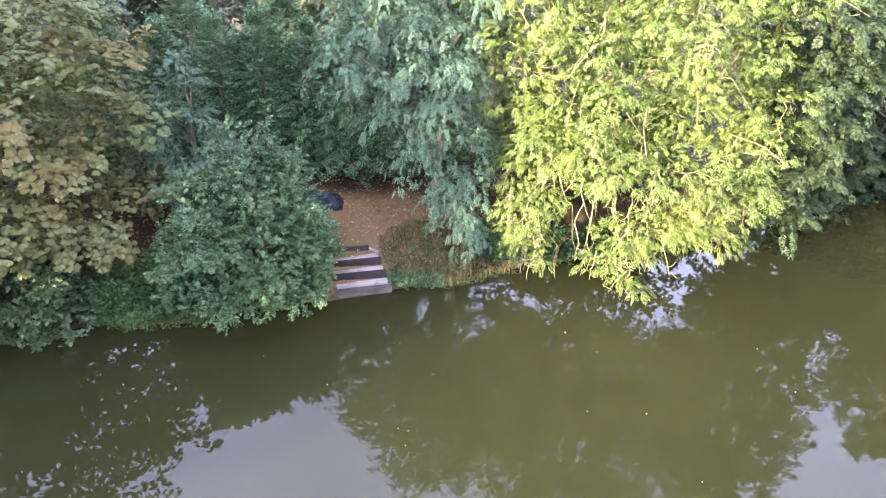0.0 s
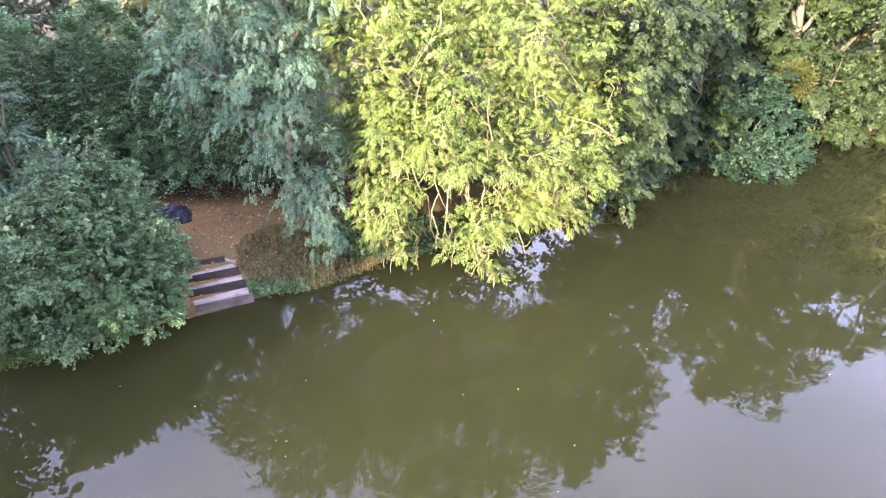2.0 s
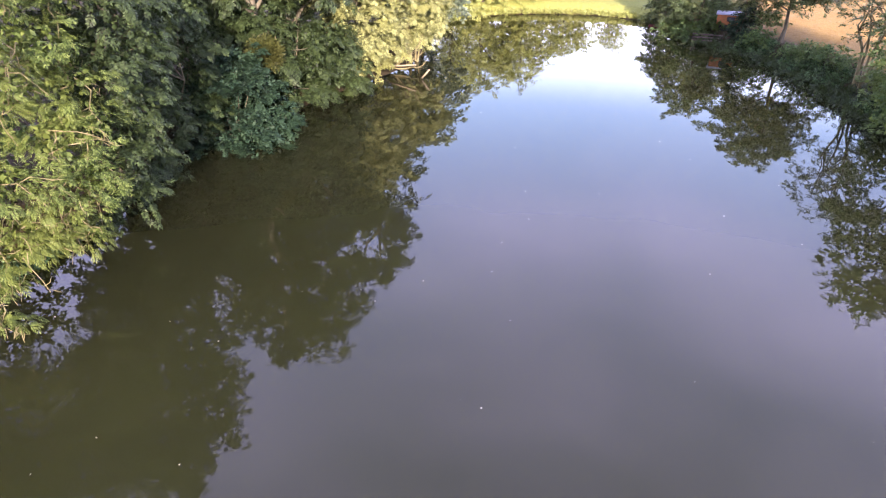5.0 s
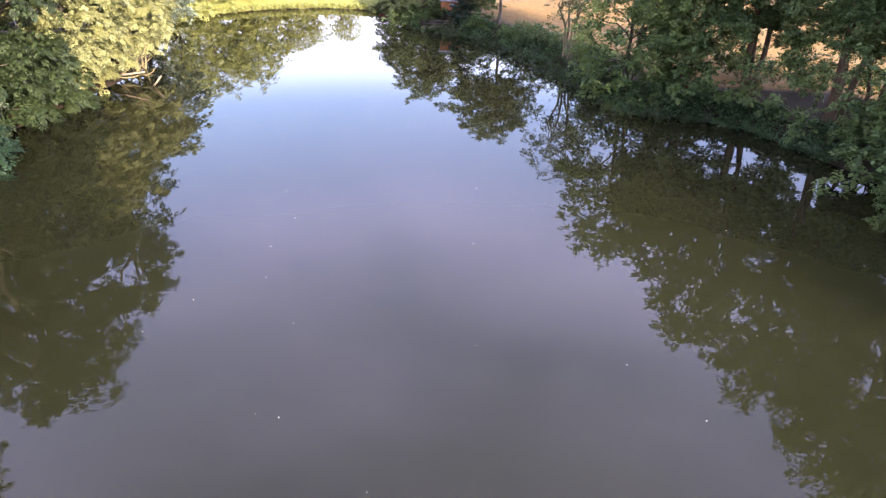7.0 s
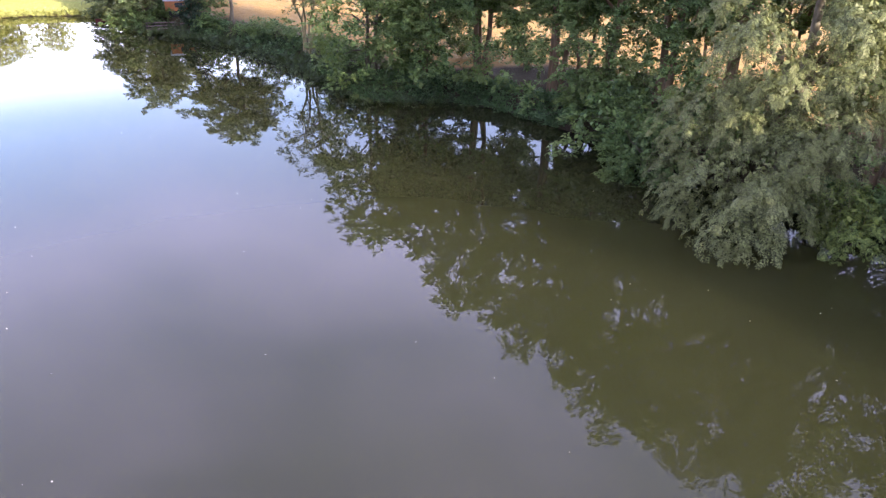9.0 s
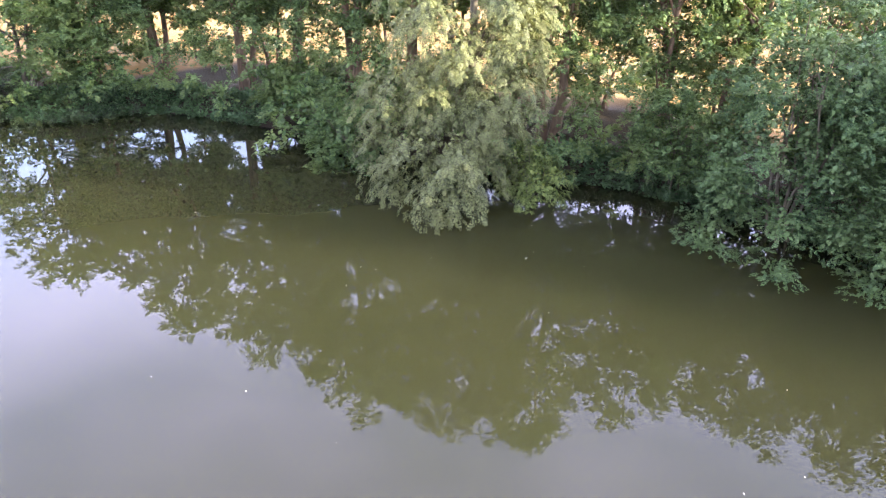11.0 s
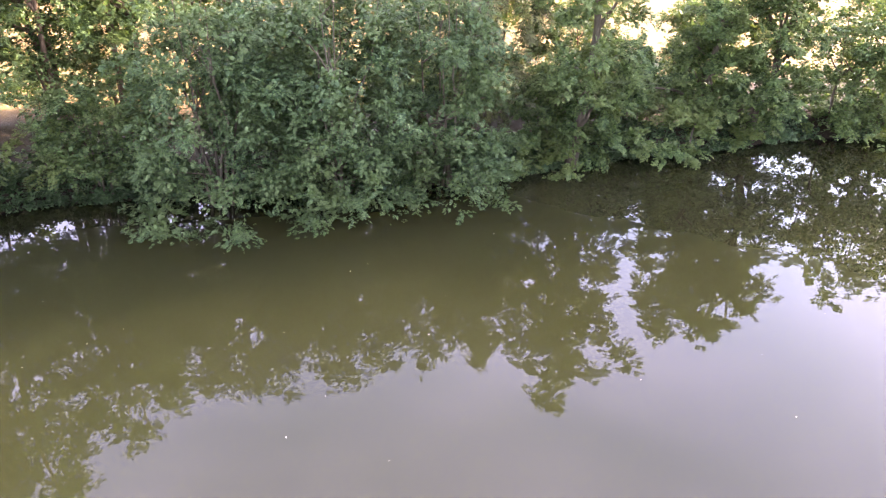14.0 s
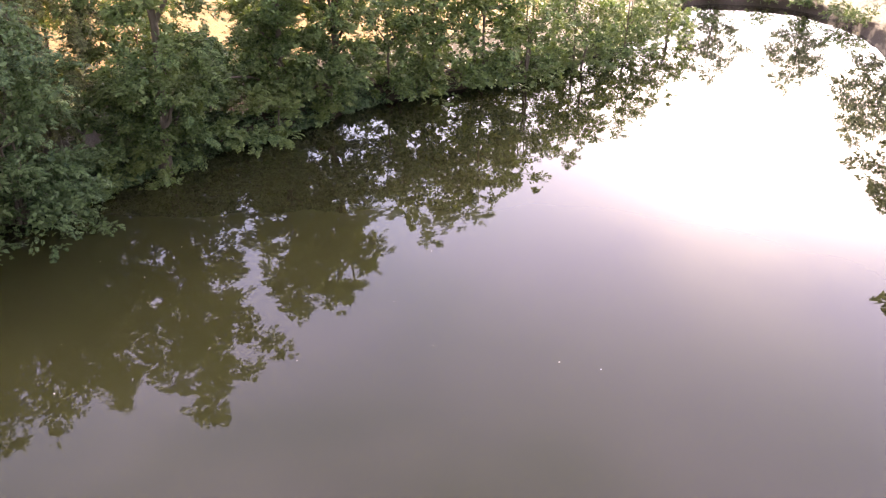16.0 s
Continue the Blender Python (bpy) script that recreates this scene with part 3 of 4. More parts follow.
def fringe(first, last, seed, rows=LOW_ROWS, thin=0.12):
    """Clumps of a slanting curtain of leaves, hollow underneath, that hangs out over the water. Rows: how far out, how high."""
    rng = random.Random(seed)
    out = []
    az = first
    while az < last:
        edge = shore_at(az)
        for out_by, z in rows:
            if rng.random() > thin:
                out.append((az + rng.uniform(-0.8, 0.8), edge - out_by + rng.uniform(-0.3, 0.3), z + rng.uniform(-0.3, 0.3), rng.uniform(0.42, 0.68)))
        az += math.degrees(0.95 / edge)
    return out


def understory(first, last, count, seed):
    """Loose clumps among the trunks of the belt, between the curtain of leaves and the field."""
    rng = random.Random(seed)
    out = []
    for _ in range(count):
        az = rng.uniform(first, last)
        out.append((az, shore_at(az) + rng.uniform(2.2, 5.0), rng.uniform(2.5, 6.0), rng.uniform(0.45, 0.8)))
    return out


SKIRT = ((1.0, 0.1), (0.75, 0.55), (0.4, 1.0))


# north bank, round the steps
woody("chestnut_tree", "browning horse chestnut tree with tiered leaves above the bank", "tree", "chestnut", xy(-34.8, 19.7), 7.4, 4.2, 0.3, 82000, 11, "dome", 96, 0.6, 0.25, 0.42, heading(-36, -0.7)[:2], rough=0.15, core=0.35, hang=[(-35, 15.9, 1.6, 0.8), (-32, 16.0, 1.3, 0.8), (-29.5, 16.3, 1.2, 0.7), (-37.5, 15.8, 1.9, 0.8), (-33.5, 16.2, 2.2, 0.9)])
woody("acacia_sapling", "small blue-green false acacia with feathery tiers", "tree", "acacia", xy(-20.8, 19.3), 4.5, 1.75, 0.8, 30000, 12, "cone", 34, 0.78, 0.3, 0.38, rough=0.22)
woody("hazel_bush", "rounded green hazel bush overhanging the water beside the steps", "bush", "hazel", xy(-16.8, 16.2), 3.1, 2.0, -0.3, 80000, 13, "dome", 60, 0.76, 0.25, 0.6, heading(-15, -0.6)[:2], stems=6, rough=0.6, ragged=0.9,
      hang=[(-17.8, 15.9, 3.15, 0.3), (-17.2, 16.0, 3.5, 0.22), (-16.2, 15.9, 3.1, 0.25), (-12.2, 15.8, 2.9, 0.25), (-18.5, 14.1, 0.2, 0.4), (-17.2, 13.9, 0.15, 0.35), (-12.2, 14.4, 0.45, 0.38), (-11.2, 14.6, 0.55, 0.36), (-11.4, 14.8, 0.7, 0.33), (-10.9, 14.55, 0.45, 0.3), (-10.8, 14.9, 1.0, 0.33), (-10.8, 15.1, 1.5, 0.33), (-11.6, 14.4, 0.2, 0.3), (-13.0, 14.1, 0.1, 0.36), (-11.8, 14.3, 0.12, 0.36), (-14.6, 14.0, 0.1, 0.36), (-16.0, 13.95, 0.1, 0.36), (-13.4, 14.2, 0.4, 0.4)])
woody("hazel_sapling", "pale yellow-green shoots rising through the hazel bush", "sapling", "hazel", xy(-15.0, 16.6), 3.6, 0.7, 2.0, 3600, 53, "cone", 16, 0.75, 0.1, 0.9, stems=3, limbs=6)
woody("burdock_shrub", "low shrub with big rounded grey-green leaves at the waterline", "shrub", "burdock", xy(-34.8, 16.5), 1.5, 1.55, -0.2, 12000, 14, "dome", 34, 0.55, 0.25, 0.8, stems=5, rough=0.5)
woody("acacia_tree", "grey-green false acacia with drooping feathery branches over the bank", "tree", "acacia", xy(0.2, 18.7), 9.6, 2.6, 2.7, 125000, 15, "round", 74, 0.78, 0.4, 0.45, heading(-60, 0.8)[:2], rough=0.22,
      hang=[(-8.4, 17.2, 4.9, 0.8), (-6.2, 16.9, 4.3, 0.8), (-4.2, 16.7, 3.5, 0.8), (-1.9, 16.6, 2.7, 0.75), (0.5, 16.5, 2.0, 0.8), (0.6, 16.7, 1.3, 0.65), (2.0, 16.4, 1.2, 0.7), (3.0, 16.3, 0.8, 0.6), (2.4, 16.2, 0.5, 0.45), (3.2, 16.5, 1.9, 0.7), (2.6, 17.0, 3.0, 0.8), (-0.8, 17.0, 3.4, 0.8), (0.6, 17.0, 3.9, 0.9), (-1.6, 17.2, 4.4, 0.9), (1.4, 17.3, 4.8, 0.9)])
ash = woody("ash_tree", "sunlit yellow-green ash tree with mossy twigs hanging over the water", "tree", "ash", xy(13.5, 20.5), 11.0, 4.4, 1.9, 290000, 16, "round", 84, 0.66, 0.2, 0.75, heading(14, -2.2)[:2], bark=PALE_BARK, twigs=3, ragged=0.3, rough=0.5,
      hang=[(9, 16.4, 3.20, 0.9), (15, 15.8, 2.65, 0.95), (18, 16, 2.65, 0.95), (21, 16.4, 2.55, 0.95), (24, 17.2, 3.20, 0.9), (8.0, 16.7, 2.35, 0.85),
            (8.6, 15.9, 0.7, 0.48), (9.3, 15.7, 0.3, 0.32), (9.0, 15.8, 1.3, 0.55), (16.6, 15.6, 0.6, 0.42), (17.4, 15.3, 0.15, 0.36), (18.0, 15.1, -0.05, 0.26), (6.8, 16.6, 1.55, 0.7), (7.6, 16.3, 0.95, 0.66), (8, 16.3, 0.75, 0.64), (8.2, 16.1, 0.25, 0.42), (9.5, 16.5, 1.65, 0.74), (12.3, 16.2, 3.0, 0.8), (16.5, 16, 0.85, 0.64), (15.2, 15.8, 0.35, 0.48), (16.2, 15.6, 0.20, 0.37),
            (18.5, 16.2, 1.45, 0.74), (20.5, 16.5, 1.35, 0.74), (22.5, 16.9, 1.15, 0.74), (26, 17.8, 1.95, 0.74), (25.5, 18, 4.20, 0.9), (26, 18.4, 6.40, 1), (8.4, 16.2, 1.6, 0.7), (19.5, 16.2, 1.0, 0.65), (21.8, 16.7, 0.95, 0.6), (17.8, 15.9, 0.7, 0.5), (23.5, 17.0, 1.6, 0.8), (24.6, 17.2, 2.4, 0.85), (22.6, 16.8, 0.95, 0.6), (25.6, 17.6, 1.7, 0.7), (26.4, 17.9, 3.2, 0.8), (24.4, 17.1, 0.9, 0.55)])
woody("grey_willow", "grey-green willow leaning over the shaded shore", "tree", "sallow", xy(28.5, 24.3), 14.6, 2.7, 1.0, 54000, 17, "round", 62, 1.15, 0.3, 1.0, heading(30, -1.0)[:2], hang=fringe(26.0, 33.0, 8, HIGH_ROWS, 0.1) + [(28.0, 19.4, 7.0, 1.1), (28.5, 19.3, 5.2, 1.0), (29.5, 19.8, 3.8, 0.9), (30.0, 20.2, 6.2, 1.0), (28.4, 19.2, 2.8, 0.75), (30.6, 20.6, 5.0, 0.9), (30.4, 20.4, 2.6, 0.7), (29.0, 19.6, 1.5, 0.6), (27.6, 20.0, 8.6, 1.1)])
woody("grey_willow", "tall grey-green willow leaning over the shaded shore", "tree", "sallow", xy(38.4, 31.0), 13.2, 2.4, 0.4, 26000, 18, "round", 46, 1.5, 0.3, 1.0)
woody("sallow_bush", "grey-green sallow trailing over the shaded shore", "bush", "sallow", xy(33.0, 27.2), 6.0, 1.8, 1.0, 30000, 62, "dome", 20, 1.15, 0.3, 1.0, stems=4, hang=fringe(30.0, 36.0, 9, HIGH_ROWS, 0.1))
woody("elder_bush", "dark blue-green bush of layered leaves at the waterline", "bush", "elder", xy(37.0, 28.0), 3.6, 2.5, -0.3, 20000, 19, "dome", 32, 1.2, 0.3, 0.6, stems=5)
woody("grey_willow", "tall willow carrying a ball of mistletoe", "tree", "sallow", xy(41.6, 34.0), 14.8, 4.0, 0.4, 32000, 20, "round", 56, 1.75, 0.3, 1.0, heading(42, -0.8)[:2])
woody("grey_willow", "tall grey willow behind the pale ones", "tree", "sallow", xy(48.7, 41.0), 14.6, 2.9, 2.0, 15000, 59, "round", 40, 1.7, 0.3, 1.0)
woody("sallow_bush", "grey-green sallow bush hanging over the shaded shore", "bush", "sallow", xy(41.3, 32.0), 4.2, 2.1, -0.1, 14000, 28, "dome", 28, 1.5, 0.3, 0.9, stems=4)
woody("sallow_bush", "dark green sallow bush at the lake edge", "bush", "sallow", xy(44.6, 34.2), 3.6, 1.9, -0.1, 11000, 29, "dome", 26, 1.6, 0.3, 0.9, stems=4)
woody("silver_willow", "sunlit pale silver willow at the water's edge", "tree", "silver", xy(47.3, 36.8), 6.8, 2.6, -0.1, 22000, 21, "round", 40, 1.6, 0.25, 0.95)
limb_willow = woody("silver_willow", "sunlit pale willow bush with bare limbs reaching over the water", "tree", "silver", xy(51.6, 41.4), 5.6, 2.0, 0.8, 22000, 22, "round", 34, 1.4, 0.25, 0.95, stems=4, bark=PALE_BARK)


def build_cypress(base, height, radius, count, seed):
    """A pointed evergreen: a trunk and tier over tier of drooping sprays on a cone."""
    rng = np.random.default_rng(seed)
    tree = new("cypress_tree")
    tree.location = (*base, float(land_height(*base)) - 0.08)
    tagged(tree, "dark green hedge cypress with feathery pointed sprays", "tree", "cypress hedge")
    v, f = [], []
    tube(v, f, [(0, 0, 0), (0.03, 0, height * 0.35), (0, 0.03, height * 0.6), (0, 0, height * 0.9)], [0.12, 0.08, 0.035, 0.008], 7)
    part("trunk", plain_mesh("trunk", v, f, BARK), tree)
    u = 1 - rng.random(count) ** 0.72
    tier = np.round(u * 15 + rng.normal(0, 0.17, count)) / 15
    u = np.clip(0.65 * tier + 0.35 * u, 0, 0.985)
    a = rng.uniform(0, 2 * math.pi, count)
    lobes = 1 + 0.16 * np.sin(a * 5 + u * 21) + 0.08 * np.sin(a * 9 - u * 13)
    r = radius * (1 - u) ** 0.85 * lobes * rng.uniform(0.45, 0.95, count)
    at = np.stack([np.cos(a) * r, np.sin(a) * r, 0.45 + u * (height - 0.55) + rng.normal(0, 0.05, count)], 1)
    ways = unit(np.stack([np.cos(a), np.sin(a), 0.15 + 1.6 * u ** 3 + 0 * a], 1) + rng.normal(0, 0.12, (count, 3)))
    part("crown", leaves_mesh("crown", "cypress", at, ways, rng, 0.95, 0.25), tree)
    return tree


# looks sunlit through its pale leaf colour
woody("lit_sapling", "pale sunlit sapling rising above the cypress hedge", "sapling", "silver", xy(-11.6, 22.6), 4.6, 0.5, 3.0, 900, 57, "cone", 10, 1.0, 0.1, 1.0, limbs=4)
cypress = build_cypress(xy(-17.5, 22.0), 4.6, 1.7, 1500, 23)
for az, d, turn, k in ((-21.6, 22.8, 40, 0.95), (-14.2, 21.8, 100, 1.05), (-10.8, 21.4, 200, 1.0), (-7.2, 21.2, 270, 1.08), (-3.6, 21.2, 230, 0.98), (1.2, 22, 330, 1.0), (-25.5, 24, 150, 0.95), (-19.5, 23.8, 20, 1.12), (-12.5, 23.8, 70, 1.15)):
    place(cypress, az, d, turn, k)
# woods behind the north bank
wood = woody("woodland_tree", "dark broadleaf tree in the wood behind the bank", "tree", "wood", xy(-12, 34), 9.5, 3.8, 0.8, 3600, 24, "round", 40, 2.85, 0.3, 0.9, limbs=6, rough=0.7, group="wood behind the bank", core=0.35)
for az, d, turn, k in ((-46, 27, 20, 1), (-38, 31, 80, 1.0), (-31, 34, 140, 1.0), (-25, 36, 200, 1.0), (-18.5, 37, 260, 0.95), (-5, 33, 320, 1.0), (4, 41, 30, 0.85), (16, 42, 150, 0.85), (-31, 28, 60, 0.5), (-27.5, 30, 10, 0.55), (-24.5, 35, 130, 0.55), (-35, 27, 220, 0.55),
                      (30, 33, 270, 1.0), (37, 37, 330, 1.0), (45, 41, 110, 1.1), (52.5, 48, 170, 0.8)):
    place(wood, az, d, turn, k)
tall = woody("woodland_tree", "tall broadleaf tree with a high crown in the wood", "tree", "wood", xy(-19, 33), 16.5, 3.6, 6.5, 5200, 60, "round", 36, 2.85, 0.3, 0.9, limbs=8, rough=0.7, group="wood behind the bank", core=0.35, bark=PALE_BARK)
place(tall, -11.0, 34.0, 140, 1.0)
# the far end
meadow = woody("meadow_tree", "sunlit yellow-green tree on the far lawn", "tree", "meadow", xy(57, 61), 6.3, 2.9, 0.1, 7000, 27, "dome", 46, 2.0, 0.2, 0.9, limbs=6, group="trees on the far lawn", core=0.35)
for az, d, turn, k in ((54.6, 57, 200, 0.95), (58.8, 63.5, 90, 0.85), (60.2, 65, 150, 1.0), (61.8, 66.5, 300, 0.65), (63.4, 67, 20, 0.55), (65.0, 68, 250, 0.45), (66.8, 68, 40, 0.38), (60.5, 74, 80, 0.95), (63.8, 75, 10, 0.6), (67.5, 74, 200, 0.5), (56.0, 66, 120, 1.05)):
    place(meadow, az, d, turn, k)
far_tree = woody("shore_tree", "dark rounded tree leaning over the far shore", "tree", "oak", xy(73.3, 55.5), 6.0, 2.3, -0.2, 15000, 63, "dome", 60, 1.15, 0.3, 0.8, limbs=8, group="trees on the far shore")
for az, d, turn, k in ((71.0, 59.0, 250, 0.72), (74.6, 62.0, 300, 0.95)):
    place(far_tree, az, d, turn, k)
woody("shore_oak", "broad dark green tree with a bare trunk on the far bank", "tree", "oak", xy(79.2, 50.5), 6.9, 2.9, 2.2, 17000, 54, "dome", 64, 1.15, 0.3, 0.7, limbs=10, ragged=1.0, lean=heading(72, 0.8)[:2], hang=[(76.2, 49.5, 3.4, 0.7), (81.6, 50.0, 3.0, 0.7), (82.3, 49.8, 4.2, 0.6), (75.4, 50.2, 4.4, 0.6)])
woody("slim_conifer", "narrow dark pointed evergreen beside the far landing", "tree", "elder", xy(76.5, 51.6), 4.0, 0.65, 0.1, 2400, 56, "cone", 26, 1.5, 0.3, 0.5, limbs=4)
bush = woody("waterside_bush", "green bush at the lake edge", "bush", "alder", xy(110.5, 26.6), 2.9, 2.2, 0.9, 2000, 25, "dome", 26, 2.3, 0.3, 0.8, stems=4, group="bushes on the south bank", core=0.35, limbs=6)
for az, d, turn, k in ((80.0, 47.5, 10, 0.36), (8.0, 21.0, 40, 0.9), (12.5, 21.8, 160, 1.0), (17.0, 22.3, 280, 1.1), (81.3, 46.5, 60, 0.45), (82.6, 45.3, 120, 0.45), (83.8, 44.0, 200, 0.36), (86.3, 40.3, 200, 0.38), (87.6, 38.6, 20, 0.4), (89.0, 37.0, 300, 0.4), (170, 27.5, 50, 0.85), (174, 28.5, 110, 0.85), (178, 30, 170, 0.85), (182, 31.5, 230, 0.85), (186.5, 33, 10, 0.85), (77.6, 50.0, 120, 0.45), (74.4, 54.0, 250, 0.45), (77.6, 52.6, 20, 0.7), (72.8, 53.5, 20, 0.55), (71.4, 55.0, 70, 0.5), (150.5, 26.0, 15, 1.15), (156.0, 25.8, 95, 1.15), (161.0, 26.0, 205, 1.2), (166.0, 26.5, 320, 1.15), (184.7, 29.0, 35, 0.8), (183.2, 28.4, 155, 0.7)):
    place(bush, az, d, turn, k)
woody("thin_alder", "thin-leaved alder clump with bare slender trunks", "tree", "oak", xy(84.9, 41.8), 6.6, 2.2, 2.2, 3000, 26, "round", 40, 1.0, 0.3, 0.8, stems=4, bark=PALE_BARK, trunk_radius=0.17, limbs=26, core=0)

# south bank
RUSTY = dict(group="alders on the south bank", bark=RUST_BARK)
woody("alder_tree", "full green alder with leaves down to the water", "tree", "alder", xy(89.6, 35.2), 8.2, 2.8, -0.3, 26000, 31, "dome", 62, 1.25, 0.3, 0.85, stems=2, group="alders on the south bank")
woody("alder_tree", "green alder with leaves down to the shore", "tree", "alder", xy(94.0, 34.6), 9.4, 2.5, -0.1, 24000, 34, "column", 54, 1.4, 0.3, 0.85, stems=2, limbs=8, core=1.2, **RUSTY)
woody("alder_tree", "tall open alder with bare lower trunks", "tree", "alder", xy(98.5, 35.5), 13.6, 3.0, 2.9, 72000, 32, "column", 60, 1.22, 0.3, 0.85, stems=3, limbs=12, hang=fringe(91, 102, 1, HIGH_ROWS[1:6], 0.15) + understory(91, 102, 56, 1), core=1.2, **RUSTY)
woody("alder_tree", "tall alder with rusty trunks above the shaded shore", "tree", "alder", xy(104.8, 32.2), 14.0, 3.0, 2.9, 64000, 33, "column", 62, 1.15, 0.3, 0.85, stems=3, limbs=12, hang=fringe(102, 109.5, 2, HIGH_ROWS[1:6], 0.15) + understory(101, 109, 42, 2), core=1.2, **RUSTY)
woody("alder_tree", "slender alder with a single rusty trunk", "tree", "alder", xy(109.0, 30.4), 14.0, 2.2, 3.2, 19000, 35, "column", 40, 1.15, 0.3, 0.85, limbs=10, core=1.2, **RUSTY)
woody("alder_bush", "bright green low alder growth at the waterline", "bush", "alder", xy(112.6, 24.6), 3.4, 1.5, 0.1, 20000, 36, "dome", 34, 0.85, 0.3, 0.85, stems=4)
woody("alder_tree", "tall alder with rusty trunks and open lower limbs", "tree", "alder", xy(113.0, 28.8), 15.0, 2.8, 2.9, 66000, 48, "column", 62, 1.08, 0.3, 0.85, stems=2, limbs=12, hang=fringe(109.5, 117, 3, HIGH_ROWS[1:6], 0.15) + understory(109, 118, 40, 3), core=1.2, **RUSTY)
woody("alder_tree", "tall alder standing behind the willow", "tree", "alder", xy(117.8, 28.4), 15.6, 2.5, 3.4, 20000, 55, "column", 46, 1.2, 0.3, 0.85, limbs=10, core=1.2, **RUSTY)
woody("alder_bush", "green alder bush between the willow and the shore", "bush", "alder", xy(140.5, 23.2), 4.0, 2.1, 0.9, 20000, 50, "dome", 32, 0.95, 0.3, 0.85, stems=5)
woody("spindle_bush", "bright yellow-green low bush beside the trailing willow", "bush", "ash", xy(128.4, 21.7), 2.7, 1.3, 0.1, 22000, 64, "dome", 34, 0.6, 0.3, 0.8, stems=4, limbs=6, ragged=0.8)
woody("weeping_willow", "pale grey-green willow trailing its branches into the water", "tree", "willow", xy(122.8, 23.8), 13.0, 2.95, 0.3, 96000, 37, "round", 72, 0.98, 0.35, 1.0, heading(122, -1.6)[:2], hang=[(119.5, 19.6, 0.5, 0.6), (121.5, 19.2, 0.4, 0.55), (120.5, 19.4, 1.3, 0.8), (123.0, 19.6, 0.9, 0.7), (122.0, 19.8, 2.2, 0.9), (118.5, 20.3, 2.2, 0.9), (115.6, 21.5, 1.1, 0.7), (116.5, 21.0, 0.7, 0.65), (117.0, 20.9, 1.6, 0.75), (115.5, 21.8, 2.2, 0.75), (116.5, 21.5, 3.0, 0.85), (117.2, 20.9, 0.3, 0.4), (115.0, 22.0, 3.6, 0.75), (117.5, 21.4, 4.2, 0.9), (114.6, 22.3, 1.7, 0.5), (126.5, 22.5, 5.2, 0.75), (127.3, 22.6, 5.9, 0.7), (125.8, 21.8, 4.2, 0.75), (124.8, 21.0, 3.0, 0.75)], extra=[(-1.6, 1.3, 1.2, 0.8), (-1.9, 1.6, 0.5, 0.7), (-1.2, 1.9, 0.9, 0.7), (-2.0, 1.2, 1.8, 0.8)])
woody("alder_tree", "tall alder beside the willow", "tree", "alder", xy(129.6, 25.8), 15.0, 2.8, 2.8, 72000, 38, "column", 66, 0.88, 0.3, 0.85, stems=2, limbs=12, hang=fringe(125.5, 133.5, 4, HIGH_ROWS[1:6], 0.15) + understory(124, 134, 42, 4), core=1.2, **RUSTY)
woody("alder_tree", "green alder with gaps towards the field", "tree", "alder", xy(138.3, 25.6), 11.8, 2.6, 2.7, 68000, 39, "column", 58, 0.88, 0.3, 0.85, stems=3, limbs=10, hang=fringe(133.5, 142.5, 5, HIGH_ROWS[1:6], 0.15) + understory(134, 144, 38, 5), core=1.2, **RUSTY)
woody("alder_tree", "smaller alder in the belt before the field", "tree", "alder", xy(143.3, 25.4), 10.0, 2.2, 2.0, 18000, 58, "column", 36, 1.05, 0.3, 0.85, stems=2, limbs=8, core=1.2, **RUSTY)
woody("alder_bush", "dense green alder bush hanging to the water", "bush", "maple", xy(149, 21.3), 8.0, 2.7, -0.3, 80000, 41, "dome", 66, 0.66, 0.3, 0.85, heading(149, -0.6)[:2], stems=6, core=1.6, hang=fringe(145.8, 154, 11, SKIRT, 0.1))
woody("alder_bush", "dense green alder bush hanging to the water", "bush", "maple", xy(159, 21.4), 7.7, 2.8, -0.3, 80000, 42, "dome", 66, 0.66, 0.3, 0.85, heading(159, -0.6)[:2], stems=6, core=1.6, hang=fringe(154, 164, 12, SKIRT, 0.1) + [(160.5, 21.8, 5.0, 0.9), (161.5, 22.0, 5.8, 0.9), (159.5, 22.0, 6.2, 0.9), (162.5, 22.0, 4.6, 0.8), (163.5, 22.3, 5.6, 0.8)])
woody("alder_bush", "dense green alder bush set back behind the others", "bush", "maple", xy(154, 23.2), 5.3, 2.2, 0.6, 34000, 61, "dome", 48, 0.8, 0.3, 0.85, stems=4, core=1.6)
woody("alder_bush", "dense green alder bush hanging to the water", "bush", "maple", xy(168, 22.3), 7.3, 2.4, -0.3, 68000, 43, "dome", 58, 0.66, 0.3, 0.85, heading(168, -0.6)[:2], stems=6, core=1.6, hang=fringe(164, 173, 13, SKIRT, 0.1))
woody("grey_willow", "tall thin grey willow over the shore", "tree", "willow", xy(171.5, 25.5), 9.6, 2.0, 1.2, 18000, 44, "column", 28, 1.4, 0.5, 1.0)
woody("alder_tree", "tall alder with a trunk rising from the water's edge", "tree", "alder", xy(178.8, 24.8), 11.4, 2.2, 0.0, 60000, 45, "column", 58, 1.15, 0.3, 0.85, core=1.6, hang=fringe(174.5, 182, 6, LOW_ROWS, 0.2) + [(183.5, 25.2, 7.6, 0.6), (185.2, 25.3, 8.4, 0.5), (186.3, 25.3, 9.0, 0.4), (183.0, 25.0, 9.4, 0.5)], group="alders on the south bank")
